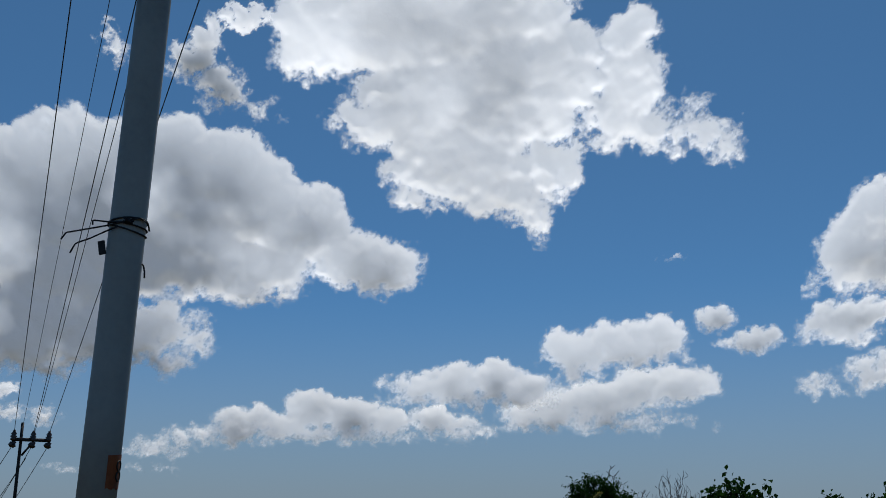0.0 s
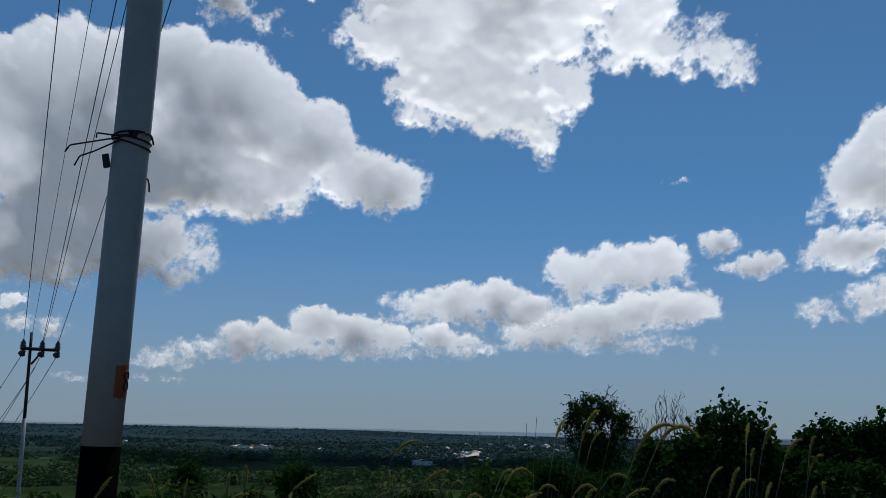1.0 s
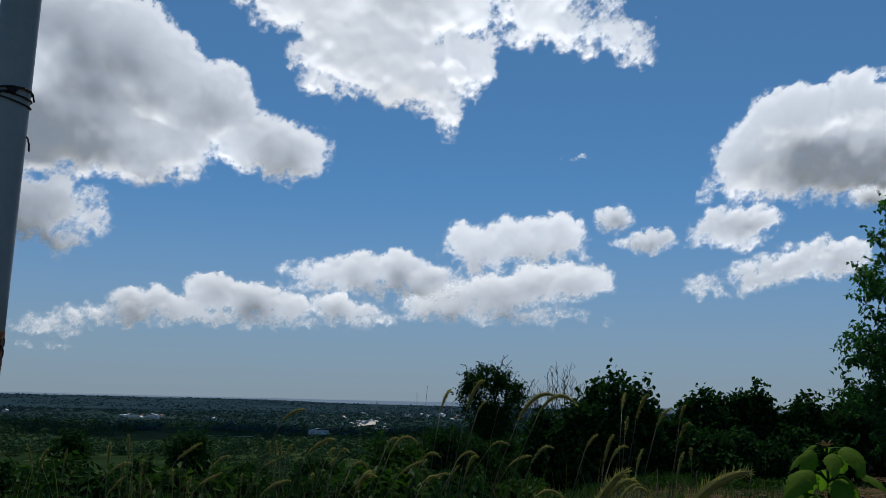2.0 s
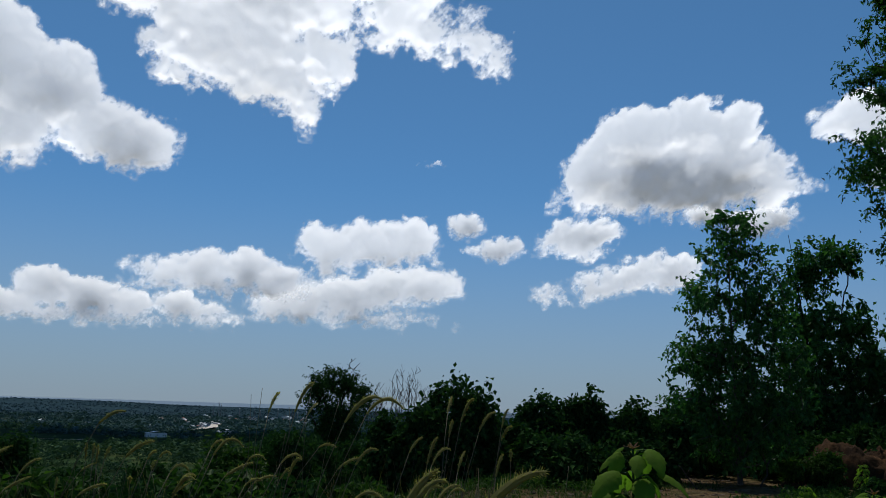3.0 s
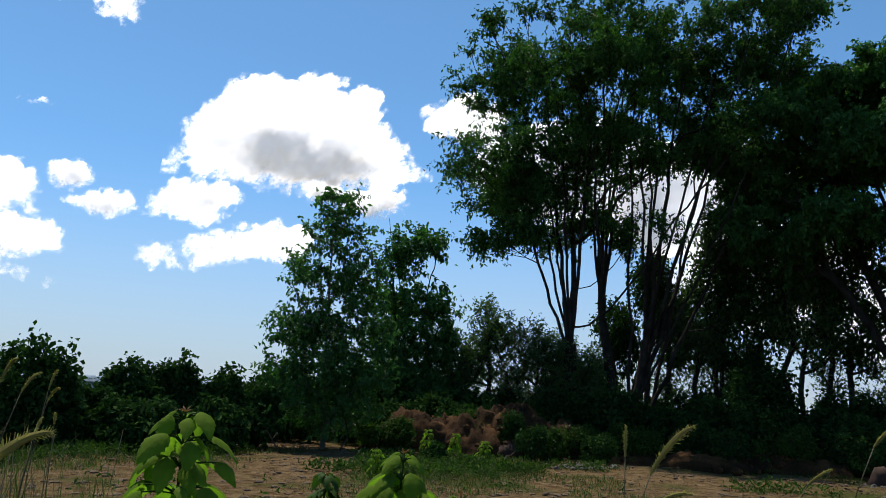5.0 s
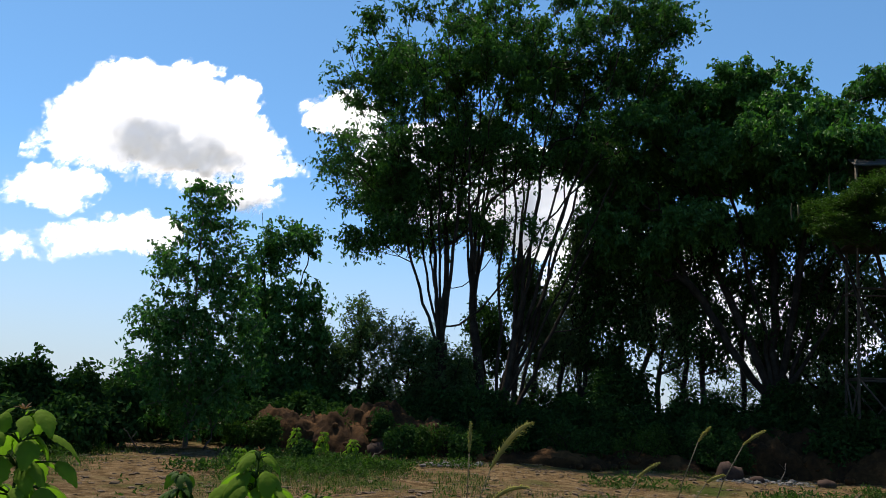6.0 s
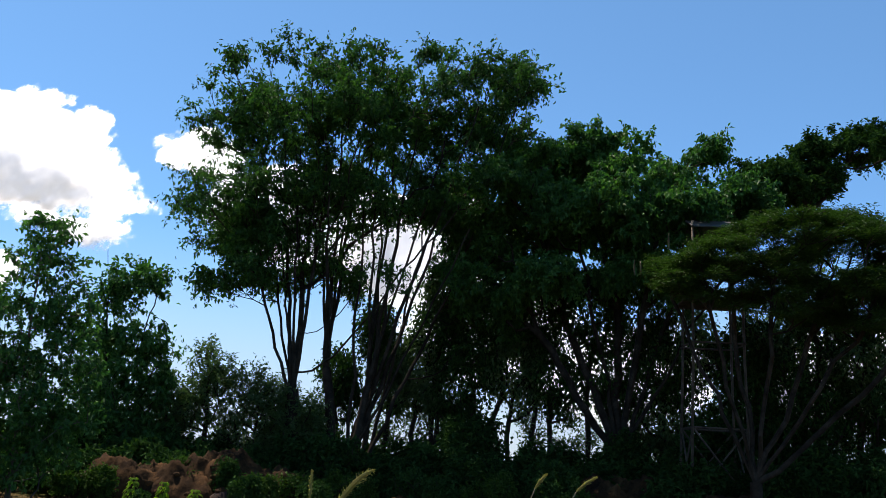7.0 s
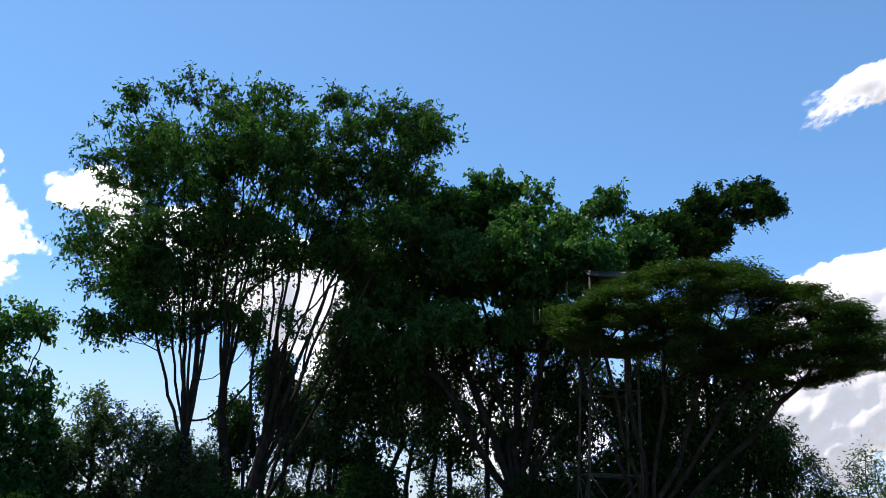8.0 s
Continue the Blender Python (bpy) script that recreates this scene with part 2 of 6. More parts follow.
GRASS = leafy("grass_blades", (0.014, 0.032, 0.006), (0.03, 0.06, 0.011), (0.075, 0.1, 0.025), 0.3, 0.7, 0.5, 0.08)
STRAW = leafy("dry_stalks", (0.05, 0.042, 0.02), (0.1, 0.085, 0.04), (0.19, 0.16, 0.08), 0.3)
FLUFF = leafy("seed_fluff", (0.2, 0.165, 0.06), (0.32, 0.265, 0.1), (0.44, 0.375, 0.16), 0.5, 0.85, 0.5, 0.1)
BARK = surface("bark", [(0.3, (0.012, 0.0095, 0.007)), (0.55, (0.03, 0.024, 0.018)), (0.8, (0.065, 0.054, 0.041))], 2.5, 0.9, 0.8, 22, 0, 0.1)
BARK_PALE = surface("pale_bark", [(0.3, (0.05, 0.043, 0.033)), (0.55, (0.1, 0.088, 0.07)), (0.8, (0.18, 0.16, 0.13))], 3.0, 0.9, 0.7, 26)
TWIG = surface("bare_twigs", [(0.3, (0.025, 0.021, 0.018)), (0.7, (0.06, 0.052, 0.045))], 5, 0.9, 0.3)
POLE_PAINT = surface("grey_pole_paint", [(0.25, (0.25, 0.265, 0.25)), (0.5, (0.33, 0.345, 0.325)), (0.8, (0.41, 0.42, 0.395))], 1.6, 0.55, 0.08, 30, 0.0, 0.2, 0.003)
POLE_BLACK = surface("black_pole_paint", [(0.3, (0.002, 0.002, 0.002)), (0.7, (0.004, 0.004, 0.004))], 4, 0.95, 0.1, 40, 0, 0.0)
STEEL = surface("dull_steel", [(0.3, (0.12, 0.12, 0.12)), (0.7, (0.25, 0.25, 0.25))], 6, 0.55, 0.15, 50, 0.6)
WIRE = surface("dark_wire", [(0.3, (0.012, 0.012, 0.013)), (0.7, (0.03, 0.03, 0.03))], 9, 0.6, 0.1)
GLAZE = surface("brown_porcelain", [(0.3, (0.03, 0.018, 0.012)), (0.7, (0.06, 0.035, 0.025))], 8, 0.25, 0.0, None, 0, 0.5)
ORANGE = surface("orange_sticker", [(0.25, (0.16, 0.035, 0.01)), (0.5, (0.29, 0.07, 0.017)), (0.8, (0.38, 0.12, 0.04))], 9, 0.55, 0.1, 60)
INK = surface("black_ink", [(0.3, (0.008, 0.008, 0.008)), (0.7, (0.02, 0.015, 0.012))], 20, 0.6, 0.0)
CLAY = surface("red_clay", [(0.32, (0.012, 0.007, 0.004)), (0.5, (0.036, 0.0185, 0.0075)), (0.7, (0.1, 0.05, 0.02))], 1.1, 0.95, 0.9, 8, 0, 0.1, 0.08)
LITTER = surface("dry_crumbs", [(0.3, (0.035, 0.023, 0.014)), (0.5, (0.08, 0.055, 0.034)), (0.75, (0.16, 0.12, 0.078))], 2.5, 0.95, 0.3)
GRAVEL = surface("grey_gravel", [(0.3, (0.06, 0.058, 0.055)), (0.7, (0.17, 0.165, 0.155))], 6, 0.9, 0.3)
STONE = surface("brown_stone", [(0.3, (0.02, 0.011, 0.008)), (0.7, (0.06, 0.034, 0.024))], 3, 0.9, 0.6, 20)
TIMBER = surface("weathered_timber", [(0.3, (0.035, 0.028, 0.021)), (0.55, (0.07, 0.058, 0.044)), (0.8, (0.13, 0.112, 0.09))], 3, 0.85, 0.4, 25)
SHEET = surface("weathered_roof_sheet", [(0.3, (0.035, 0.035, 0.035)), (0.7, (0.085, 0.085, 0.082))], 3, 0.7, 0.2)
WALL_PAINT = surface("pale_wall_paint", [(0.3, (0.55, 0.53, 0.5)), (0.7, (0.78, 0.77, 0.74))], 0.2, 0.8, 0.0)
ROOF_RED = surface("red_roof_tile", [(0.3, (0.22, 0.09, 0.06)), (0.7, (0.4, 0.2, 0.13))], 0.3, 0.8, 0.0)
ROOF_PALE = surface("pale_roof_metal", [(0.3, (0.6, 0.61, 0.62)), (0.7, (0.85, 0.85, 0.85))], 0.2, 0.5, 0.0)
# far crowns: green lifted and blued to paint in the haze of distance
FAR_CANOPY = leafy("haze_tinted_canopy", (0.036, 0.068, 0.072), (0.044, 0.08, 0.082), (0.056, 0.098, 0.092), 0.1, 0.9, 0.004, 0.0)
CANOPY = leafy("far_canopy", (0.024, 0.05, 0.03), (0.042, 0.078, 0.04), (0.078, 0.122, 0.052), 0.1, 0.9, 0.012, 0.0)
PALE_TRACK = surface("pale_track", [(0.3, (0.4, 0.34, 0.27)), (0.7, (0.6, 0.54, 0.45))], 0.05, 0.9, 0.0)
# ridge crowns: more of the same haze, put into the leaf colour
RIDGE_CANOPY = leafy("haze_tinted_ridge", (0.03, 0.056, 0.078), (0.034, 0.062, 0.084), (0.039, 0.069, 0.091), 0.1, 0.9, 0.004, 0.0)


def hill_ground():
    """Bare reddish earth with grass patches near by, meadow and woodland further down the valley, the haze of distance
    painted over the far part.
    """
    m, nodes, links, out = shader("hill_ground")
    geo = nodes.new("ShaderNodeNewGeometry")
    flat = nodes.new("ShaderNodeVectorMath")
    flat.operation = "MULTIPLY"
    flat.inputs[1].default_value = (1, 1, 0)
    links.new(geo.outputs["Position"], flat.inputs[0])
    far = nodes.new("ShaderNodeVectorMath")
    far.operation = "LENGTH"
    links.new(flat.outputs["Vector"], far.inputs[0])

    def tex(scale, detail=6, rough=0.6):
        t = nodes.new("ShaderNodeTexNoise")
        t.inputs["Scale"].default_value, t.inputs["Detail"].default_value, t.inputs["Roughness"].default_value = scale, detail, rough
        links.new(geo.outputs["Position"], t.inputs["Vector"])
        return t

    patch, grain, field, woods = tex(0.5, 5), tex(4.0, 9, 0.75), tex(0.004, 6, 0.65), tex(0.02, 8, 0.7)
    soil = ramp_node(nodes, links, grain.outputs["Fac"], [(0.32, (0.041, 0.026, 0.013)), (0.45, (0.091, 0.062, 0.032)), (0.56, (0.152, 0.108, 0.06)), (0.72, (0.25, 0.19, 0.115))])
    turf = ramp_node(nodes, links, grain.outputs["Fac"], [(0.3, (0.02, 0.034, 0.01)), (0.7, (0.055, 0.075, 0.02))])
    near = nodes.new("ShaderNodeMix")
    near.data_type = "RGBA"
    grassy = ramp_node(nodes, links, patch.outputs["Fac"], [(0.5, (0, 0, 0)), (0.7, (1, 1, 1))])
    links.new(grassy.outputs["Color"], near.inputs["Factor"])
    links.new(soil.outputs["Color"], near.inputs["A"])
    links.new(turf.outputs["Color"], near.inputs["B"])
    meadow = ramp_node(nodes, links, field.outputs["Fac"], [(0.36, (0.014, 0.028, 0.012)), (0.48, (0.026, 0.048, 0.019)), (0.55, (0.05, 0.075, 0.028)), (0.61, (0.08, 0.096, 0.042)), (0.68, (0.03, 0.05, 0.021))])
    wood = ramp_node(nodes, links, woods.outputs["Fac"], [(0.3, (0.35, 0.35, 0.35)), (0.7, (1.3, 1.3, 1.3))])
    valley = nodes.new("ShaderNodeMix")
    valley.data_type, valley.blend_type = "RGBA", "MULTIPLY"
    valley.inputs["Factor"].default_value = 1.0
    links.new(meadow.outputs["Color"], valley.inputs["A"])
    links.new(wood.outputs["Color"], valley.inputs["B"])
    edge = nodes.new("ShaderNodeMapRange")
    edge.inputs["From Min"].default_value, edge.inputs["From Max"].default_value = 30, 60
    links.new(far.outputs["Value"], edge.inputs["Value"])
    both = nodes.new("ShaderNodeMix")
    both.data_type = "RGBA"
    links.new(edge.outputs["Result"], both.inputs["Factor"])
    links.new(near.outputs["Result"], both.inputs["A"])
    links.new(valley.outputs["Result"], both.inputs["B"])
    base = both
    # distance haze painted into the ground: bluish from 1100 m, pale past the ridge
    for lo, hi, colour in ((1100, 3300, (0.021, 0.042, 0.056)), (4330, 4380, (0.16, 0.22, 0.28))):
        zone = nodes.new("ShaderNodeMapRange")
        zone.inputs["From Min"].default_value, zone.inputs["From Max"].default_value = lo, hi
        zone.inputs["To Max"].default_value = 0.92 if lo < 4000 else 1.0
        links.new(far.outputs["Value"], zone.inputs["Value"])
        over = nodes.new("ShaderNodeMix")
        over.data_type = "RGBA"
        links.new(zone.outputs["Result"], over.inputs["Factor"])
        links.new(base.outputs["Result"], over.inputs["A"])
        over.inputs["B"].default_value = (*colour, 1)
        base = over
    b = nodes.new("ShaderNodeBsdfPrincipled")
    b.inputs["Roughness"].default_value, b.inputs["Specular IOR Level"].default_value = 1.0, 0.0
    bp = nodes.new("ShaderNodeBump")
    bp.inputs["Strength"].default_value, bp.inputs["Distance"].default_value = 1.0, 0.12
    links.new(grain.outputs["Fac"], bp.inputs["Height"])
    links.new(bp.outputs["Normal"], b.inputs["Normal"])
    links.new(base.outputs["Result"], b.inputs["Base Color"])
    links.new(b.outputs["BSDF"], out.inputs["Surface"])
    return m


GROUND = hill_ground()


# ---- the ground: a hilltop that falls to a wide valley with a low ridge at its far side ----
def terrain(x, y):
    """Height of the ground over arrays of places."""
    x, y = np.atleast_1d(np.asarray(x, float)), np.atleast_1d(np.asarray(y, float))
    d = np.hypot(x, y)
    az = np.degrees(np.arctan2(x, y))
    top = 7 + 20 * np.clip((az - 6) / 26, 0, 1) ** 1.2 * (az < 150)
    top = top + 18 * np.clip((-az - 60) / 60, 0, 1)
    s = np.clip(d - top, 0, None) / 250
    z = -60 * (1 - np.exp(-s**1.3))
    p = np.stack([x, y, 0 * x], -1)
    z = z + 0.05 * fbm(p * 0.5, 3, seed=4) * np.clip(d / 6, 0, 1)
    z = z + 5 * fbm(p / 260, 4, seed=9) * np.clip((d - 150) / 500, 0, 1) * np.clip((3600 - d) / 900, 0.15, 1)
    ridge = np.clip((d - 3000) / 1300, 0, 1)
    ridge = ridge * ridge * (3 - 2 * ridge)
    low = 1 / (1 + np.exp(-(az + 1.5) / 1.3)) * (az < 120)
    z = z + ridge * (39.5 - 12 * low)
    return z + np.clip((d - 4350) / 450, 0, 1) * (6 + 13 * low)


def ground_z(x, y):
    return float(terrain(x, y)[0])


def stand(az, d):
    p = polar(az, d)
    return Vector((p.x, p.y, ground_z(p.x, p.y)))


def build_ground():
    rings = np.concatenate([[0.0], np.geomspace(0.4, 40, 90), np.geomspace(42, 4900, 100)])
    turns = 400
    a = np.linspace(-np.pi, np.pi, turns, endpoint=False)
    r, t = np.meshgrid(rings[1:], a, indexing="ij")
    x, y = (r * np.sin(t)).ravel(), (r * np.cos(t)).ravel()
    verts = np.concatenate([np.stack([x, y, terrain(x, y)], -1), [[0, 0, ground_z(0, 0)]]])
    n = len(rings) - 1
    i, j = np.meshgrid(np.arange(n - 1), np.arange(turns), indexing="ij")
    j2 = (j + 1) % turns
    quads = np.stack([i * turns + j, i * turns + j2, (i + 1) * turns + j2, (i + 1) * turns + j], -1).reshape(-1, 4)
    tris = np.concatenate([quads[:, [0, 2, 1]], quads[:, [0, 3, 2]]])
    k = np.arange(turns)
    tris = np.concatenate([tris, np.stack([k, (k + 1) % turns, np.full(turns, n * turns)], -1)])
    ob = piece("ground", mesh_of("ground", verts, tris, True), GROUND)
    tagged(ob, "reddish bare earth and grass falling to a green valley", "ground", kind="structure")


build_ground()


# ---- clouds ----
def smear(grid, width):
    """A grid blurred three times over by a box of so many cells."""
    w = max(1, int(round(width)))
    for _ in range(3):
        for axis in (0, 1):
            g = np.moveaxis(grid, axis, 0)
            g = np.concatenate([np.repeat(g[:1], w, 0), g, np.repeat(g[-1:], w, 0)])
            c = np.concatenate([np.zeros((1,) + g.shape[1:]), np.cumsum(g, 0)])
            n = 2 * w + 1
            grid = np.moveaxis((c[n:] - c[:-n]) / n, 0, axis)
    return grid


def knobs(p, seed):
    """Rounded heads of uneven size packed side by side, 0 to 1, over an (n, 2) array."""
    cell = np.floor(p).astype(np.int64)
    best = np.full(len(p), 9.0)
    for i in (-1, 0, 1):
        for j in (-1, 0, 1):
            cx, cy = cell[:, 0] + i, cell[:, 1] + j
            h = cx * 374761393 + cy * 668265263 + seed * 974634777
            h = (h ^ (h >> 13)) * 1274126177 & 0x7FFFFFFF
            h = (h ^ (h >> 15)) * 2246822519 & 0x7FFFFFFF
            u, v, w = h % 1021 / 1021, (h >> 10) % 1013 / 1013, (h >> 5) % 997 / 997
            best = np.minimum(best, ((p[:, 0] - cx - u) ** 2 + (p[:, 1] - cy - v) ** 2) / (0.7 + 0.5 * w) ** 2)
    return np.sqrt(np.clip(1 - best, 0, 1))


def cloud(label, lobes, seed, torn=0.0, step=0.1, dense=1.0, away=3400.0, lean=0.6, patchy=0.6, deep=()):
    """A cumulus heaped of round billows on lobes of (azimuth, elevation, half width, half height) in degrees, so many
    metres away. dense and patchy: how strongly and unevenly it is greyed. deep: lobes where grey shade is painted in.
    """
    far = away + seed * 13
    lobes = np.array(lobes, float)
    lobes[:, 0] *= np.cos(np.radians(lobes[:, 1]))
    lo, hi = (lobes[:, :2] - lobes[:, 2:4]).min(0) - 0.9, (lobes[:, :2] + lobes[:, 2:4]).max(0) + 0.9
    lo[1] = max(lo[1], 0.3)
    X, E = np.meshgrid(np.arange(lo[0], hi[0], step), np.arange(lo[1], hi[1], step), indexing="ij")
    flat = np.stack([X.ravel(), E.ravel()], -1)
    p = np.column_stack([flat, np.full(X.size, seed * 7.7)])
    small = float(np.median(lobes[:, 3]))
    size = max(0.45, min(1.9, small))
    k = 0.9 / size
    warp = np.stack([fbm(p * k, 6, 0.6, seed), fbm(p * k + 40, 6, 0.6, seed + 5)], -1) * size * (0.24 + 0.2 * torn)
    q = flat + warp
    # distance inside the outline, in degrees
    inside = np.full(len(q), -9.0)
    for a, e, w, h in lobes:
        r = np.hypot((q[:, 0] - a) / w, (q[:, 1] - e) / h)
        inside = np.logaddexp(inside * 9 / size, (1 - r) * min(w, h) * 9 / size) * size / 9
    f = 1.0 / size
    layers = []
    for n in range(4):
        w = np.stack([fbm(p * f * 0.9 + 7 * n, 2, 0.5, seed + 11 + n), fbm(p * f * 0.9 + 31 + 7 * n, 2, 0.5, seed + 21 + n)], -1) * 0.3 / f
        layers.append((knobs((flat + w) * f, seed + n) - 0.55) / f)
        f *= 2.1
    mid = np.sum(lobes[:, 1] * lobes[:, 2] * lobes[:, 3]) / np.sum(lobes[:, 2] * lobes[:, 3])
    top = np.clip(0.5 + (flat[:, 1] - mid) / (2.5 * small + 0.3), 0, 1)
    edge = 0.3 * layers[0] + 0.42 * layers[1] + 0.5 * layers[2] + 0.5 * layers[3]
    edge = edge * (0.5 + 0.5 * top) + (1.15 - top) * 0.24 * size * fbm(p * 1.7 * k, 6, 0.65, seed + 33)
    thick = inside + edge - 0.11 * size - torn * size * 0.55 * np.clip(0.45 + fbm(p * k * 1.3 + 9, 5, 0.62, seed + 3), 0, 1.3)
    body = np.clip(thick, 0, None)
    rise = size * 1.5 * np.sqrt(1 - np.exp(-body / (0.55 * size)))
    rim = 0.2 + 0.8 * np.exp(-body / (0.4 * size))
    relief = (0.3 * layers[0] + 0.45 * layers[1] * (0.4 + 0.6 * rim) + (0.6 * layers[2] + 0.45 * layers[3]) * rim) * np.clip(body / (0.25 * size), 0, 1)
    front = smear((rise + relief).reshape(X.shape), 0.6).ravel()
    # shade baked into the cloud: by cloud crossed from above and behind, greyer low down and in patches
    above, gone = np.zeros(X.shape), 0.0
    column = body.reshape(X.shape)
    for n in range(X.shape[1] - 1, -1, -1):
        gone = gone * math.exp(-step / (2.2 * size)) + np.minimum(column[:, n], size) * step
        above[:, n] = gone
    baked_shade = (0.22 * smear(column, 0.25 * size / step) / (0.35 + 0.7 * size) + 0.55 * smear(above, 0.5 * size / step) / (size * size) + 0.22 * (1 - top).reshape(X.shape)).ravel() * dense
    baked_shade = baked_shade * np.clip(1.0 + patchy * fbm(p * 0.55 * k, 4, 0.5, seed + 8), 0.15, 2)
    # soft grey shade painted over the deep lobes, no change of form
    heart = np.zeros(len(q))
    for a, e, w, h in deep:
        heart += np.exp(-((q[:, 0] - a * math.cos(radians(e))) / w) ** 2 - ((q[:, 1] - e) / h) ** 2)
    baked_shade = baked_shade + 0.82 * (1 - np.exp(-0.9 * heart)) * (1 + 0.5 * fbm(p * 0.9 * k, 4, 0.5, seed + 6))
    r = far + (lean * (flat[:, 1] - mid) - front) / 57.3 * far
    turn, lift = np.radians(flat[:, 0] / np.cos(np.radians(flat[:, 1]))), np.radians(flat[:, 1])
    verts = np.stack([r * np.cos(lift) * np.sin(turn), r * np.cos(lift) * np.cos(turn), 1.5 + r * np.sin(lift)], -1)
    na, ne = X.shape
    i, j = np.meshgrid(np.arange(na - 1), np.arange(ne - 1), indexing="ij")
    quads = np.stack([i * ne + j, (i + 1) * ne + j, (i + 1) * ne + j + 1, i * ne + j + 1], -1).reshape(-1, 4)
    quads = quads[thick[quads].max(1) > -0.22]
    used, inv = np.unique(quads, return_inverse=True)
    me = mesh_of("cloud", verts[used], inv.reshape(-1, 4), True)
    soft = (0.24 + 0.4 * (1 - top)) * min(1.0, 0.5 + 0.4 * size)
    for name, values in (("thickness", thick / soft), ("baked_shade", baked_shade)):
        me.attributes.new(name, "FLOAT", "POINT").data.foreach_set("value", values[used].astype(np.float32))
    me.attributes.new("place", "FLOAT_VECTOR", "POINT").data.foreach_set("vector", p[used].astype(np.float32).ravel())
    return tagged(piece("cloud", me, CLOUD), label, "cloud", "clouds in the sky")


cloud("huge bright white cumulus with ragged lower rim high in the sky",
      [(-7.6, 30.8, 3.94, 2.98), (-9.2, 29.2, 2.69, 1.59), (-1.3, 31.7, 8.25, 3.85), (-4.1, 25.4, 3.13, 2.19), (0.0, 26.4, 5.52, 4.01), (2.1, 22.7, 4.83, 3.15), (-1.6, 21.5, 2.24, 1.67), (4.8, 20.8, 2.97, 2.05), (7.0, 19.0, 0.67, 1.3), (8.1, 22.5, 2.2, 2.21), (6.2, 27.7, 5.45, 4.31), (7.6, 31.5, 2.15, 1.74), (13.7, 30.0, 1.92, 1.73), (13.5, 27.2, 2.82, 2.12), (13.7, 24.9, 3.89, 1.61), (17.5, 23.8, 2.75, 1.42), (19.4, 22.8, 1.18, 0.88), (0.8, 35.8, 11.46, 3.35)], 1, dense=0.2, away=2450.0, patchy=0.9)
cloud("large white cumulus with a broad grey base behind the pole",
      [(-24.8, 22.2, 2.36, 1.7), (-27.7, 19.8, 3.31, 2.5), (-17.6, 22.7, 2.4, 1.77), (-13.9, 22.5, 1.77, 1.44), (-20.2, 19.5, 6.65, 4.22), (-13.3, 19.9, 3.2, 2.91), (-9.7, 17.9, 3.28, 2.58), (-6.1, 16.2, 2.96, 1.86), (-3.0, 15.7, 1.94, 1.68), (-24.9, 15.8, 5.61, 4.44), (-17.0, 15.9, 5.84, 3.05), (-11.8, 15.2, 3.23, 1.83), (-25.5, 10.9, 4.58, 3.03), (-20.3, 11.0, 4.27, 2.44), (-17.2, 10.9, 1.87, 1.6), (-18.4, 9.2, 1.34, 0.88), (-31.4, 15.8, 4.47, 5.8), (-8.0, 19.8, 0.92, 0.93)], 2, dense=0.7, patchy=0.8)
cloud("thin torn wisps of white cloud",
      [(-15.8, 26.8, 2.23, 1.34), (-13.5, 25.7, 1.3, 0.68), (-17.4, 28.0, 1.84, 1.48), (-14.6, 31.3, 1.8, 0.78), (-23.0, 28.2, 0.87, 0.98), (-23.6, 29.4, 0.36, 0.52), (-16.8, 29.5, 1.06, 1.41)], 3, 0.75, away=2500.0)
cloud("long low bank of white cumulus over the horizon",
      [(-17.9, 3.8, 1.56, 0.6), (-16.1, 4.5, 0.91, 0.63), (-14.7, 4.7, 1.2, 0.6), (-12.9, 5.3, 1.57, 1.19), (-11.5, 5.8, 1.04, 0.94), (-10.1, 5.2, 2.1, 0.98), (-8.0, 6.4, 2.02, 1.16), (-5.6, 6.1, 2.42, 1.16), (-3.2, 5.7, 1.8, 0.91), (-6.5, 4.9, 4.86, 0.49), (-0.4, 5.8, 1.42, 0.98), (1.3, 5.4, 1.49, 0.75), (2.8, 5.0, 0.91, 0.45)], 4, 0.1, 0.09, dense=0.8)
cloud("heaped white cumulus with a flat grey underside",
      [(-3.5, 8.3, 0.52, 0.3), (-1.4, 7.8, 1.71, 0.91), (0.9, 8.1, 2.15, 1.43), (3.6, 8.5, 1.63, 1.33), (5.7, 7.8, 1.78, 1.2), (2.7, 7.2, 4.46, 0.56)], 5, 0.0, 0.09, dense=0.8)
cloud("bright white cumulus heap standing on a lower bank",
      [(8.4, 10.3, 1.77, 1.54), (10.6, 10.4, 1.58, 1.5), (12.4, 10.5, 1.7, 1.33), (14.7, 10.8, 1.65, 1.35), (12.0, 9.5, 3.88, 0.7), (9.1, 9.0, 1.67, 0.77)], 17, 0.1, 0.09, dense=0.8)
cloud("broad white cumulus bank with a grey underside",
      [(5.3, 6.1, 1.42, 0.98), (7.5, 6.6, 2.16, 1.26), (10.4, 6.8, 2.29, 1.4), (13.0, 7.6, 1.8, 1.47), (15.3, 7.8, 1.94, 1.26), (16.8, 7.9, 1.11, 0.84), (11.1, 5.6, 4.11, 0.49), (12.0, 8.6, 0.59, 0.42)], 18, 0.0, 0.09, dense=0.8)
cloud("small round white cloud",
      [(18.1, 11.9, 1.16, 0.88), (17.2, 12.1, 0.51, 0.53), (18.9, 11.9, 0.48, 0.42)], 6, 0.2, 0.05, dense=0.5)
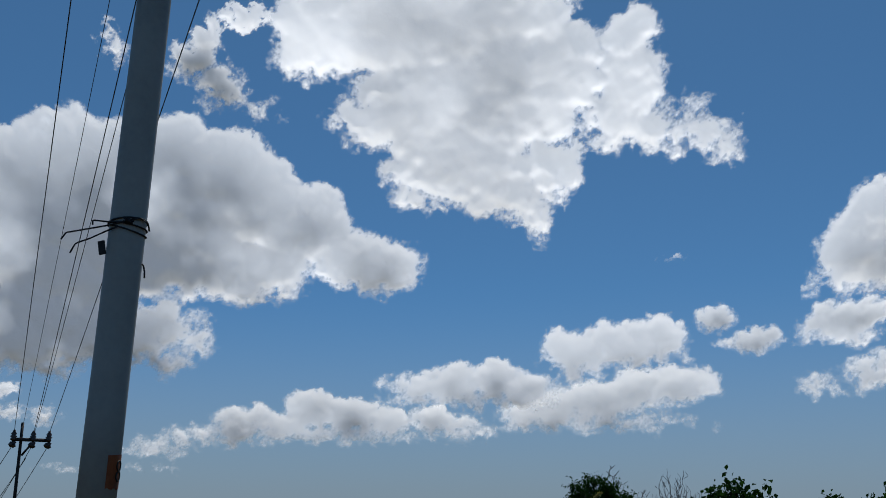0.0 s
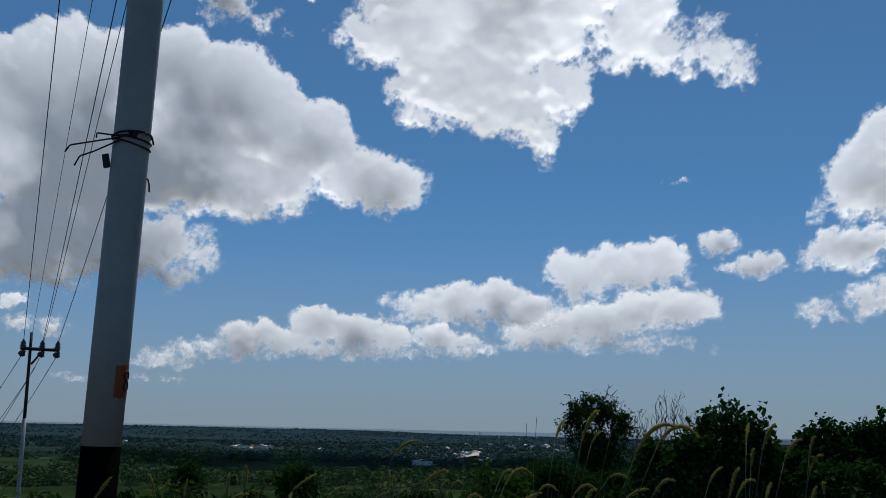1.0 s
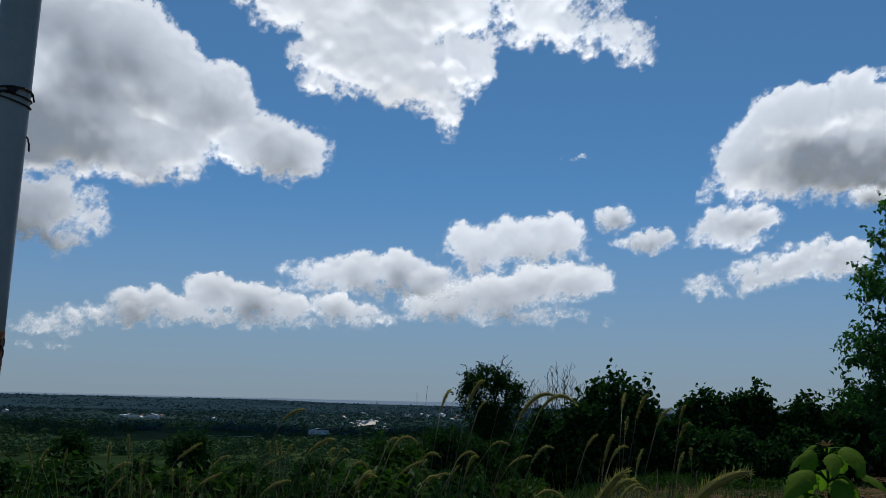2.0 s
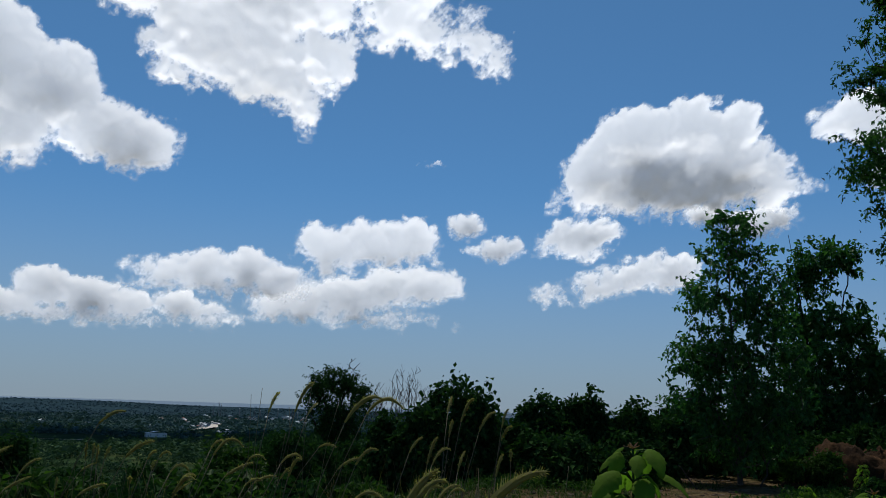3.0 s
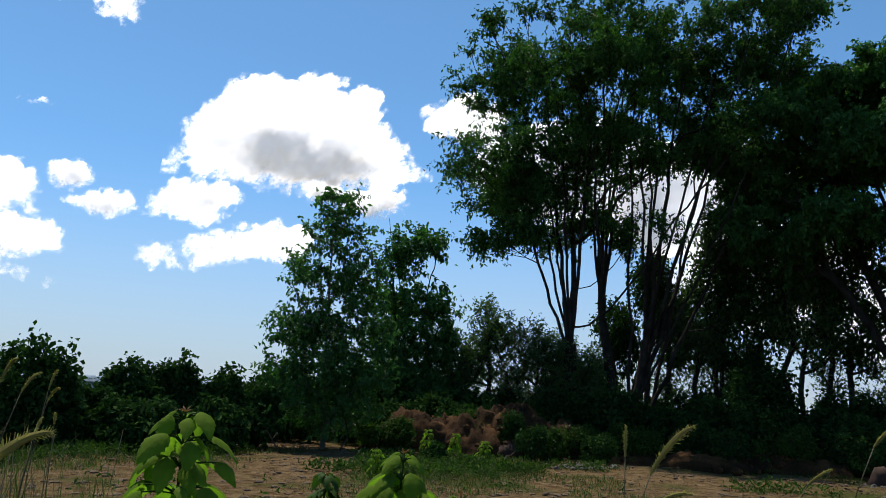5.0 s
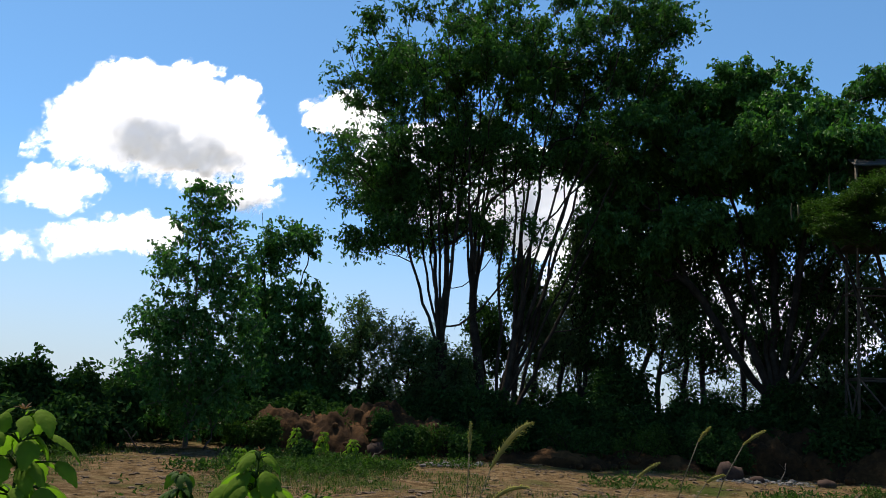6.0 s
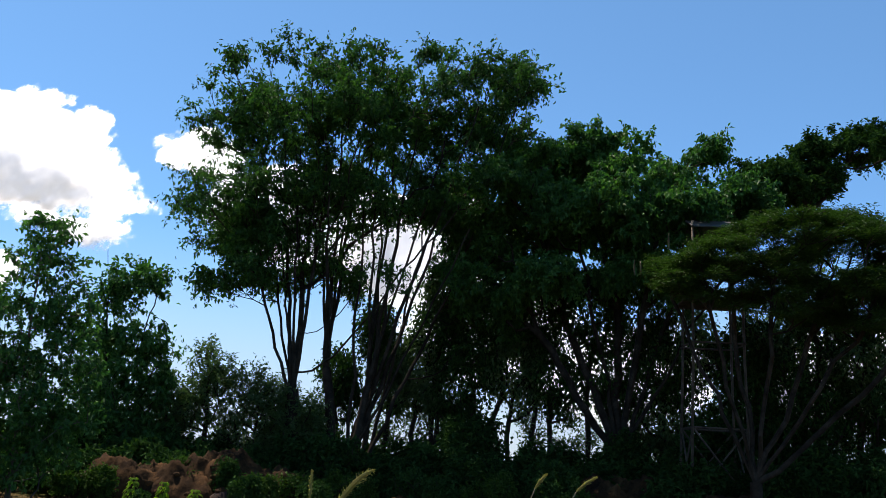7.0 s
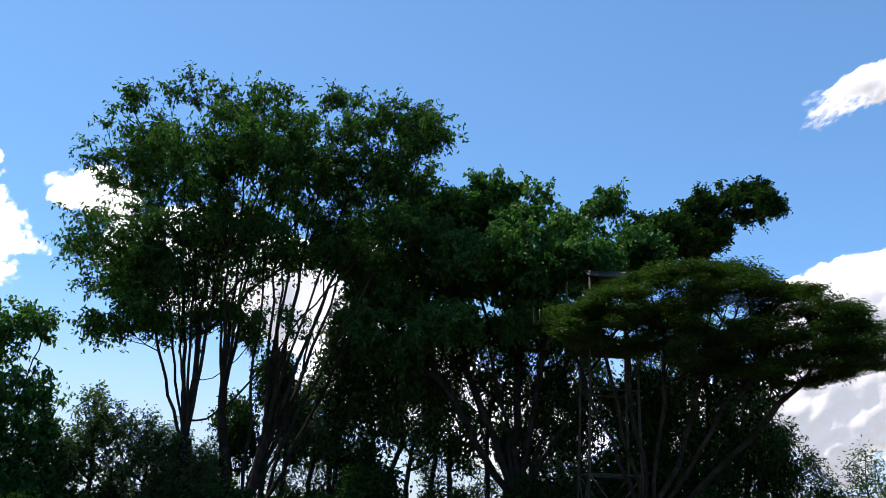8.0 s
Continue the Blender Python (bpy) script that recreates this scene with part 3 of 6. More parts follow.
cloud("small flat white cloud",
      [(20.3, 10.4, 1.47, 0.78), (18.8, 10.3, 0.76, 0.35), (21.4, 10.7, 0.58, 0.49)], 7, 0.1, 0.05, dense=0.5)
cloud("tiny faint wisp of cloud",
      [(15.8, 16.0, 0.47, 0.14)], 8, 0.7, 0.04)
# deep lobes paint the shaded grey middle, placed to fit the view
cloud("big white cumulus with a grey middle and crisp rim",
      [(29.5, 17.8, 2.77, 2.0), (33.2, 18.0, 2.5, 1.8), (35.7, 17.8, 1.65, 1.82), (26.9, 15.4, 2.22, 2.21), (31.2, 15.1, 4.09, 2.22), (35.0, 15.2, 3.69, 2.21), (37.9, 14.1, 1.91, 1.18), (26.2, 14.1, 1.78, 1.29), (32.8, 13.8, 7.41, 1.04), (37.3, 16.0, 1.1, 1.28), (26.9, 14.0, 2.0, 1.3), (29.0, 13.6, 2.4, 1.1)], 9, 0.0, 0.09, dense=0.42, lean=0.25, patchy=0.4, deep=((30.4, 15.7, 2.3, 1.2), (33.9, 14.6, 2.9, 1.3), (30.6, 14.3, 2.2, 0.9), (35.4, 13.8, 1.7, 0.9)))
cloud("white cloud scrap under the large cumulus",
      [(36.7, 12.1, 2.29, 0.97), (33.8, 12.6, 1.49, 0.74), (38.4, 12.5, 0.92, 0.55)], 10, 0.25, 0.06, dense=1.5, lean=0.35)
cloud("small white cumulus puff",
      [(25.9, 11.0, 2.21, 1.27), (24.2, 10.9, 1.33, 0.94), (27.3, 11.6, 1.25, 1.01), (24.6, 12.1, 0.81, 0.6)], 11, 0.15, 0.06, dense=0.75, lean=0.35)
cloud("low slanting streak of white cloud",
      [(23.7, 7.6, 1.19, 0.53), (27.0, 8.1, 1.93, 1.05), (28.8, 8.7, 2.08, 1.05), (30.9, 9.0, 2.07, 1.12), (32.6, 9.5, 1.1, 0.98)], 12, 0.2, 0.06, dense=0.8, lean=0.35)
cloud("bright white cumulus behind the tall trees",
      [(41.8, 17.6, 1.2, 1.0), (43.6, 18, 2.2, 1.6), (50, 14.5, 6, 3.4), (58, 13, 5.5, 3.8), (63, 8, 6, 3.2), (72, 5.5, 6, 3)], 13, dense=0.8, lean=0.4)
cloud("small white cloud high beside the trees",
      [(95, 25.6, 3.0, 1.2), (92.4, 24.6, 1, 0.8)], 14, 0.2, dense=1.5, lean=0.35)
cloud("large white cumulus low over the wooded slope",
      [(93.5, 12.5, 5.6, 3.2), (91, 7, 4.5, 4.5), (98, 8, 6, 7), (84, 5, 5, 3)], 15, dense=1.0, lean=0.3)
cloud("faint low white clouds beside the pole",
      [(-26.5, 6.9, 0.75, 0.59), (-26.2, 5.7, 1.05, 0.43), (-24.2, 5.5, 0.84, 0.6)], 16, 0.4, 0.06)
cloud("faint streaks of cloud close to the horizon",
      [(-22.9, 2.5, 0.84, 0.2), (-17.1, 2.6, 0.52, 0.18), (-18.8, 2.7, 0.46, 0.13)], 19, 0.6, 0.05)


# ---- growing things ----
def leaf_bits(rng, centres, count, spread, length, width, droop=0.3, flat=0.0):
    """Many small folded leaves strewn about each centre."""
    c = np.repeat(np.asarray(centres, float), count, axis=0)
    n = len(c)
    off = rng.normal(size=(n, 3))
    off /= np.linalg.norm(off, axis=1)[:, None]
    off *= (rng.random(n) ** 0.6)[:, None] * np.asarray(spread)
    yaw = rng.random(n) * 2 * np.pi
    tilt = rng.normal(-droop, 0.55 * (1 - flat) + 0.08, n)
    roll = rng.normal(0, 0.7 * (1 - flat) + 0.12, n)
    fwd = np.stack([np.cos(yaw) * np.cos(tilt), np.sin(yaw) * np.cos(tilt), np.sin(tilt)], -1)
    side = np.stack([-np.sin(yaw), np.cos(yaw), 0 * yaw], -1)
    up = np.cross(fwd, side)
    side, up = np.cos(roll)[:, None] * side + np.sin(roll)[:, None] * up, np.cos(roll)[:, None] * up - np.sin(roll)[:, None] * side
    s = rng.uniform(0.65, 1.25, n)[:, None]
    L, W = length * s, width * s
    base = c + off
    mid = base + fwd * L * 0.45
    v = np.stack([base, mid + side * W * 0.5 + up * W * 0.18, base + fwd * L - up * L * 0.12, mid - side * W * 0.5 + up * W * 0.18], 1).reshape(-1, 3)
    k = np.arange(n)[:, None] * 4
    return v, np.concatenate([k + [0, 2, 1], k + [0, 3, 2]], 1).reshape(-1, 3)


def sprays(rng, tips, heart, twigs, leaves, reach):
    """Leaf places along short twigs that leave each tip, mostly outward from the crown's heart and nodding."""
    n = len(tips) * twigs
    t = np.repeat(tips, twigs, axis=0)
    out = t - heart
    out /= np.linalg.norm(out, axis=1)[:, None] + 1e-6
    d = out * 0.6 + rng.normal(0, 0.6, (n, 3)) + (0, 0, 0.12)
    d /= np.linalg.norm(d, axis=1)[:, None]
    d = np.repeat(d * (reach * rng.uniform(0.45, 1.2, n))[:, None], leaves, axis=0)
    u = rng.random(n * leaves)[:, None]
    return np.repeat(t, leaves, axis=0) + d * u - np.array((0, 0, 0.25 * reach)) * u * u


def lobe_points(rng, lobes, count, hollow=0.5, bunches=0, girth=0.8, soft=False):
    """Places in a union of ellipsoids (x, y, z, rx, ry, rz), more of them near the skin, or gathered on the upper sides of so many bunches."""
    lobes = np.asarray(lobes, float)
    if bunches:
        hub = lobe_points(rng, lobes, bunches, hollow, soft=soft)
        pick = rng.integers(0, bunches, count)
        size = (girth * rng.uniform(0.6, 1.25, bunches))[pick]
        d = rng.normal(size=(count, 3))
        d /= np.linalg.norm(d, axis=1)[:, None]
        d[:, 2] = np.where(d[:, 2] < 0, d[:, 2] * 0.3, d[:, 2] * 0.8)
        return hub[pick] + d * (size * rng.random(count) ** 0.4)[:, None]
    vol = lobes[:, 3] * lobes[:, 4] * lobes[:, 5]
    pick = rng.choice(len(lobes), count, p=vol ** 0.8 / (vol ** 0.8).sum())
    d = rng.normal(size=(count, 3))
    d /= np.linalg.norm(d, axis=1)[:, None]
    r = (hollow + (1 - hollow) * rng.random(count)) ** 0.7
    if soft:
        d, r = rng.normal(0, 0.52, (count, 3)), np.ones(count)
        d *= np.minimum(1, 1.08 / np.linalg.norm(d, axis=1))[:, None]
    return lobes[pick, :3] + d * r[:, None] * lobes[pick, 3:]


def branches(rng, stems, tips, trunk_r, twig_r=0.008, climb=0.25, sides=6):
    """Limbs from ready-made stems out to every tip, thick by what they carry."""
    pos, par, path, least = [], [], [], {}
    for stem in stems:
        stem, thick, thin = stem if isinstance(stem, tuple) else (stem, 0.3 * trunk_r, 0.04 * trunk_r)
        for k, p in enumerate(stem):
            p = np.array(p, float)
            if k == 0 and pos and np.linalg.norm(p - pos[0]) < 1e-6:
                last = 0
                continue
            if k == 0:
                near = min(range(len(pos)), key=lambda q: np.linalg.norm(pos[q] - p)) if pos else -1
                if near >= 0 and np.linalg.norm(pos[near] - p) < 0.02:
                    last = near
                    continue
                pos.append(p), par.append(-1), path.append(0.0)
            else:
                pos.append(p), par.append(last), path.append(path[last] + np.linalg.norm(p - pos[last]))
            last = len(pos) - 1
            least[last] = thick + (thin - thick) * k / (len(stem) - 1)
    base = pos[0]
    order = np.argsort(np.linalg.norm(tips - base, axis=1))
    carried = np.zeros(len(pos) + 40 * len(tips))
    for t in tips[order]:
        P = np.array(pos)
        gap = np.linalg.norm(P - t, axis=1)
        cost = gap + climb * np.array(path) + 1.5 * np.clip(P[:, 2] - t[2] + 0.1, 0, None)
        cost[0] += 3
        n = int(np.argmin(cost))
        steps = int(np.clip(np.ceil(gap[n] / 0.55), 1, 12))
        a, last = pos[n], n
        bend = rng.normal(0, 0.09, 3) * gap[n] + np.array([0, 0, -0.07 * gap[n]])
        for k in range(1, steps + 1):
            u = k / steps
            p = a + (t - a) * u + bend * 4 * u * (1 - u) + (rng.normal(0, 0.03, 3) if k < steps else 0)
            pos.append(p), par.append(last), path.append(path[last] + np.linalg.norm(p - pos[last]))
            last = len(pos) - 1
        carried[last] = 1
    n = len(pos)
    load = carried[:n].copy()
    for k in range(n - 1, 0, -1):
        if par[k] >= 0:
            load[par[k]] += load[k]
    load = np.maximum(load, 0.6)
    r = np.maximum(trunk_r * (load / load.max()) ** 0.48, twig_r)
    for k, girth in least.items():
        r[k] = max(r[k], girth)
    P, par = np.array(pos), np.array(par)
    kid = np.where(par >= 0)[0]
    a, b = P[par[kid]], P[kid]
    ra, rb = np.minimum(r[par[kid]], r[kid] * 1.35), r[kid]
    way = b - a
    way /= np.linalg.norm(way, axis=1)[:, None] + 1e-9
    ref = np.where(np.abs(way[:, 2:]) > 0.8, [[1.0, 0, 0]], [[0, 0, 1.0]])
    u = np.cross(way, ref)
    u /= np.linalg.norm(u, axis=1)[:, None] + 1e-9
    v = np.cross(way, u)
    ang = np.linspace(0, 2 * np.pi, sides, endpoint=False)
    circle = np.cos(ang)[None, :, None] * u[:, None] + np.sin(ang)[None, :, None] * v[:, None]
    lower = a[:, None] - way[:, None] * (0.25 * ra[:, None, None]) + circle * ra[:, None, None]
    upper = b[:, None] + circle * rb[:, None, None]
    verts = np.concatenate([lower, upper], 1).reshape(-1, 3)
    k = np.arange(len(kid))[:, None] * (2 * sides)
    j = np.arange(sides)
    j2 = (j + 1) % sides
    quad = np.stack([j, j2, sides + j2, sides + j], -1)
    quads = (k[:, :, None] + quad[None]).reshape(-1, 4)
    return verts, quads


def bent(a, b, rng, nodes=7, sway=0.05, lift=0.0):
    """A slightly crooked way from a to b, as a list of places."""
    a, b = np.array(a, float), np.array(b, float)
    u = np.linspace(0, 1, nodes)[:, None]
    far = np.linalg.norm(b - a)
    p = a + (b - a) * u + np.array([0, 0, lift]) * far * 4 * u * (1 - u)
    jag = rng.normal(0, sway * far / nodes, p.shape)
    jag[0] = jag[-1] = 0
    return list(p + jag)


def tree(name, label, place, lobes, stems, seed, trunk_r, clusters, leaves, spread=0.45, leaf=(0.15, 0.07), leaf_mat=None, bark=None,
         droop=0.3, flat=0.0, hollow=0.45, climb=0.25, group="", twig_r=0.008, category="tree", bunches=0, girth=0.8, spray=0.0):
    """A tree with trunk and limbs in one part and its crown of leaves in another. lobes and stems are given from its foot."""
    rng = np.random.default_rng(seed)
    top = holder(name, place, label, category, group)
    if spray:
        lobes = np.array(lobes, float)
        lobes[:, 3:] = np.maximum(lobes[:, 3:] - 0.3 * spray - 0.25 * girth * (bunches > 0), 0.5 * lobes[:, 3:])
    tips = lobe_points(rng, lobes, clusters, hollow, bunches, girth, spray > 0)
    tips = tips[tips[:, 2] > 0.15]
    bark_mesh = mesh_of("trunk", *branches(rng, stems(rng) if callable(stems) else stems, tips, trunk_r, twig_r, climb), True)
    piece("trunk", bark_mesh, bark or BARK, top)
    if spray:
        heart = np.average(np.asarray(lobes)[:, :3], axis=0) - (0, 0, 1.0)
        centres = sprays(rng, tips, heart, 4, max(1, leaves // 4), spray)
        centres = centres[centres[:, 2] > 0.25]
        piece("crown", mesh_of("crown", *leaf_bits(rng, centres, 1, spread, *leaf, droop, flat)), leaf_mat or LEAF_BIG, top)
        return top
    if bunches:
        extra = tips + rng.normal(0, 0.25 * girth, tips.shape)
        extra = extra[rng.random(len(tips)) < 0.5]
    else:
        extra = lobe_points(rng, lobes, int(clusters * 0.5), hollow)
    centres = np.concatenate([tips, extra[extra[:, 2] > 0.3]])
    piece("crown", mesh_of("crown", *leaf_bits(rng, centres, leaves, spread, *leaf, droop, flat)), leaf_mat or LEAF_BIG, top)
    return top


def spot(az, d, base, el, azr, elr):
    """A lobe, seen from a tree's foot, from its azimuth, elevation and half sizes in degrees as seen from the hilltop."""
    c = polar(az, d, height_at(el, d)) - base
    w = d * math.tan(radians(azr))
    h = d * math.tan(radians(elr))
    return (c.x, c.y, c.z, w, w, h)


def tall_trees():
    # slender pair of young trees at the edge of the clearing
    d = 20.8
    base = stand(35.8, d)
    lobes = [spot(a, d, base, e, w, h) for a, e, w, h in [(35.7, 12.0, 1.53, 1.26), (35.9, 10.0, 2.53, 1.83), (34.4, 7.3, 2.27, 1.81), (37.2, 7.2, 2.17, 2.23), (34.1, 4.0, 2.24, 2.04), (36.8, 3.9, 2.92, 2.61), (33.7, 1.2, 2.21, 2.16), (36.8, 1.0, 3.28, 2.19), (35.6, -1.2, 3.37, 1.93)]]
    top = np.array(polar(35.4, d, height_at(12.2, d)) - base)
    tree("tree", "slender dark green tree with a pale thin trunk", base, lobes, lambda r: [bent((0, 0, -0.1), top, r, 14, 0.04)], 21, 0.06, 560, 32, 0.07, (0.13, 0.066), LEAF_MID, BARK_PALE, 0.6, hollow=0.05, climb=0.15, spray=0.42)
    d = 26.5
    base = stand(40.8, d)
    lobes = [spot(a, d, base, e, w, h) for a, e, w, h in [(40.5, 10.4, 1.31, 1.13), (41.7, 9.4, 1.53, 1.3), (39.9, 8.5, 1.51, 1.86), (39.8, 5.6, 2.21, 2.25), (42.4, 5.4, 1.68, 1.86), (41.0, 3.1, 2.77, 2.24), (43.1, 3.3, 1.12, 1.53), (40.5, 0.5, 3.38, 2.21), (42.8, -0.0, 1.98, 1.98)]]
    top = np.array(polar(39, d, height_at(11.2, d)) - base)
    top2 = np.array(polar(42, d, height_at(7.5, d)) - base)
    tree("tree", "dark leafy young tree with two thin stems", base, lobes, lambda r: [bent((0, 0, -0.1), top, r, 12, 0.05), bent((0, 0, -0.1), top2, r, 9, 0.05)], 22, 0.08, 560, 34, 0.08, (0.165, 0.082), LEAF_MID, BARK, 0.6, hollow=0.05, climb=0.15, spray=0.52)
    # lower grey-green trees further back
    d = 27.0
    for az, el_top, wide, seed in ((46.2, 6.7, 2.0, 23), (49.3, 5.2, 2.0, 24), (43.8, 4.2, 1.8, 334), (51.6, 4.4, 1.6, 335)):
        base = stand(az, d)
        lobes = [spot(az - 0.5, d, base, el_top - 1.6, wide * 0.6, 1.5), spot(az + 0.6, d, base, el_top - 3.0, wide, 1.8), spot(az - 0.9, d, base, el_top - 4.3, wide, 1.8)]
        top = np.array(polar(az, d, height_at(el_top - 0.6, d)) - base)
        tree("small_tree", "small grey-green tree with fine open foliage", base, lobes, lambda r: [bent((0, 0, -0.1), top, r, 10, 0.15), bent((0, 0, -0.1), top * [0.5, 1.4, 0.7], r, 8, 0.15)], seed, 0.07, 230, 32, 0.07, (0.12, 0.05), LEAF_BLUISH, BARK, 0.2, group="grey-green trees", hollow=0.1, spray=0.5)
    # the great spreading tree: many stems fanning out of two low forks
    d = 27.5
    base = stand(54.6, d)
    crown = [(45.5, 23.8, 1.52, 1.58), (48.8, 25.1, 1.72, 1.61), (53.7, 24.3, 4.08, 1.77), (58.7, 26.0, 1.67, 1.51), (63.2, 25.0, 3.44, 1.81), (66.0, 24.1, 2.24, 1.95), (46.3, 20.8, 3.82, 2.99), (52.2, 21.0, 5.59, 3.76), (58.3, 21.7, 5.0, 3.43), (63.1, 21.3, 3.48, 2.45), (44.0, 15.8, 2.46, 2.21), (46.1, 13.0, 2.87, 2.23), (49.2, 15.5, 4.68, 3.73), (54.6, 16.5, 4.52, 3.14), (59.5, 17.3, 3.64, 2.86), (45.9, 10.1, 1.78, 1.22), (49.5, 10.9, 2.98, 1.76), (53.3, 12.0, 2.71, 1.59), (62.0, 17.5, 2.65, 3.28), (62.4, 9.0, 2.02, 4.03), (47.6, 10.9, 2.7, 1.6), (50.9, 10.4, 1.7, 1.4), (54.4, 10.6, 1.7, 1.6), (57.7, 11.6, 1.5, 1.5), (61.3, 12.6, 1.8, 2.1), (47.7, 13.5, 3.2, 2.4), (44.9, 23.8, 1.5, 1.4)]
    lobes = [spot(a, d + 1.7 * math.sin(2.4 * n), base, e, w, h) for n, (a, e, w, h) in enumerate(crown)]

    def fan(r):
        out = []
        fork1 = np.array(polar(51.4, d - 0.6, height_at(3.4, d)) - base)
        foot1 = np.array(polar(51.6, d - 0.6, 0) - base)
        out.append((bent((0, 0, -0.15), foot1 + [0, 0, -0.15], r, 3, 0.0), 0.1, 0.1))
        out.append((bent(foot1 + [0, 0, -0.15], fork1, r, 5, 0.03), 0.26, 0.2))
        for az, el, dd, g in ((47.2, 14, -1, 0.06), (48.4, 17, 1.6, 0.05), (49.2, 20, 0.6, 0.08), (50.4, 18, -1.8, 0.05), (51.4, 21, 1.0, 0.09), (52.4, 16, -1.2, 0.06), (49.8, 13, 1.2, 0.045)):
            out.append((bent(fork1 - [0, 0, r.uniform(0, 0.5)], np.array(polar(az, d + dd, height_at(el, d)) - base), r, 14, 0.05, -0.02), g, 0.025))
        # two heavy leaning boles, and slim stems round them
        boles = []
        for az, el, g in ((53.4, 5.0, 0.21), (56.2, 4.0, 0.17)):
            foot2 = np.array((r.normal(0, 0.15), r.normal(0, 0.15), -0.15))
            head = np.array(polar(az, d, height_at(el, d)) - base)
            out.append((bent((0, 0, -0.15), foot2, r, 3, 0.0), 0.1, 0.1))
            out.append((bent(foot2, head, r, 6, 0.05, -0.02), g, g * 0.7))
            boles.append(head)
        for n, (az, el, dd) in enumerate(((51.9, 18, 1.2), (53.2, 21, -0.7), (54.5, 22, 0.8), (52.6, 16, -2), (53.8, 18, 2), (55.6, 20, -1.2), (57, 23, 0.3), (58.4, 19, -2), (60.3, 20, -0.6), (56.4, 17, 1.5))):
            out.append((bent(boles[n > 4], np.array(polar(az, d + dd, height_at(el, d)) - base), r, 13, 0.06, 0.0), r.uniform(0.05, 0.09), 0.025))
        for az, el, dd in ((57.6, 17, 1), (59.4, 16, 1.2), (61.2, 19, 1.6), (62.6, 22, -1), (63.6, 17, 0.8), (62.4, 14, -1.4), (55.0, 17, -0.4)):
            foot2 = np.array((r.normal(0.15, 0.3), r.normal(-0.1, 0.3), -0.1))
            out.append((bent((0, 0, -0.15), foot2, r, 3, 0.0), 0.05, 0.05))
            out.append((bent(foot2, np.array(polar(az, d + dd, height_at(el, d)) - base), r, 16, 0.06, -0.02), r.uniform(0.06, 0.11), 0.025))
        return out

    tree("tree", "tall spreading tree with many bare stems fanning upward", base, lobes, fan, 125, 0.1, 2750, 46, 0.09, (0.155, 0.07), LEAF_BIG, BARK, 0.55, hollow=0.1, twig_r=0.011, climb=0.6, bunches=1100, girth=0.38, spray=0.62)
    # dense dark tree beside it
    d = 28.5
    base = stand(72.4, d)
    crown = [(65.3, 18.5, 2.93, 1.93), (70.4, 19.8, 2.76, 1.76), (72.8, 19.5, 1.92, 1.5), (78.6, 19.4, 1.46, 1.31), (75.9, 18.0, 2.71, 1.75), (80.4, 17.6, 1.12, 0.99), (67.0, 15.6, 4.4, 2.77), (71.6, 16.1, 4.38, 2.76), (76.6, 15.4, 3.47, 2.32), (64.0, 14.3, 2.76, 3.18), (66.8, 12.2, 3.18, 2.33), (71.0, 12.4, 3.58, 2.33), (74.8, 12.4, 3.54, 1.9), (63.9, 9.8, 2.33, 2.32), (65.9, 7.7, 2.32, 1.64), (62.4, 12.0, 1.92, 2.33), (79.0, 16.2, 2.2, 1.4), (81.6, 15.9, 1.9, 1.2), (76.2, 14.0, 2.6, 2.0), (65.9, 19.3, 2.61, 1.49), (64.0, 17.9, 2.24, 2.06), (68.2, 20.3, 1.86, 1.3), (77.9, 19.0, 1.6, 1.38), (79.3, 19.9, 1.05, 0.79), (76.0, 18.1, 2.16, 1.47), (61.0, 15.9, 2.24, 2.62), (67.6, 19.9, 2.06, 1.12), (63.9, 19.0, 1.79, 1.42), (73.9, 20.0, 1.33, 0.96), (76.5, 18.7, 1.32, 1.11), (77.9, 19.8, 1.45, 0.96), (79.8, 18.3, 1.29, 1.1), (69.6, 18.3, 4.1, 1.68), (78.6, 16.9, 1.9, 1.4), (80.2, 17.0, 1.9, 1.4), (79.4, 15.3, 2.2, 1.5), (77.4, 16.2, 2.0, 1.5)]
    lobes = [spot(a, d + 1.6 * math.sin(2.4 * n), base, e, w, h) for n, (a, e, w, h) in enumerate(crown)]

    def many(r):
        fork = np.array((0, 0, 1.9))
        out = [bent((0, 0, -0.1), fork, r, 4, 0.02)]
        for az, el, dd in ((67, 15, 0.5), (69.5, 17, -0.6), (72, 18, 0.6), (75, 16, -0.5), (77.5, 15, 0.5), (66, 10, -0.5), (80, 14, 0)):
            out.append(bent(fork, np.array(polar(az, d + dd, height_at(el, d)) - base), r, 11, 0.1, -0.04))
        return out

    tree("tree", "dense dark green tree with a rounded heavy crown", base, lobes, many, 26, 0.26, 2450, 68, 0.1, (0.175, 0.09), LEAF_MID, BARK, 0.7, hollow=0.35, bunches=260, girth=0.75, spray=0.55)
    # flat-topped limb of a tree standing behind
    d = 33.0
    base = stand(83, d)
    crown = [(84.6, 19.4, 1.61, 0.88), (87.0, 19.9, 1.8, 0.87), (88.7, 19.2, 1.25, 0.86), (86.6, 18.8, 2.49, 0.56), (83.2, 17.5, 2.8, 1.46), (81.4, 17.2, 1.81, 1.47), (84.3, 17.8, 1.7, 1.3), (82.6, 17.6, 1.7, 1.4), (80.6, 17.9, 1.4, 1.2)]
    lobes = [spot(a, d + 0.7 * math.sin(2.4 * n), base, e, w, h) for n, (a, e, w, h) in enumerate(crown)]
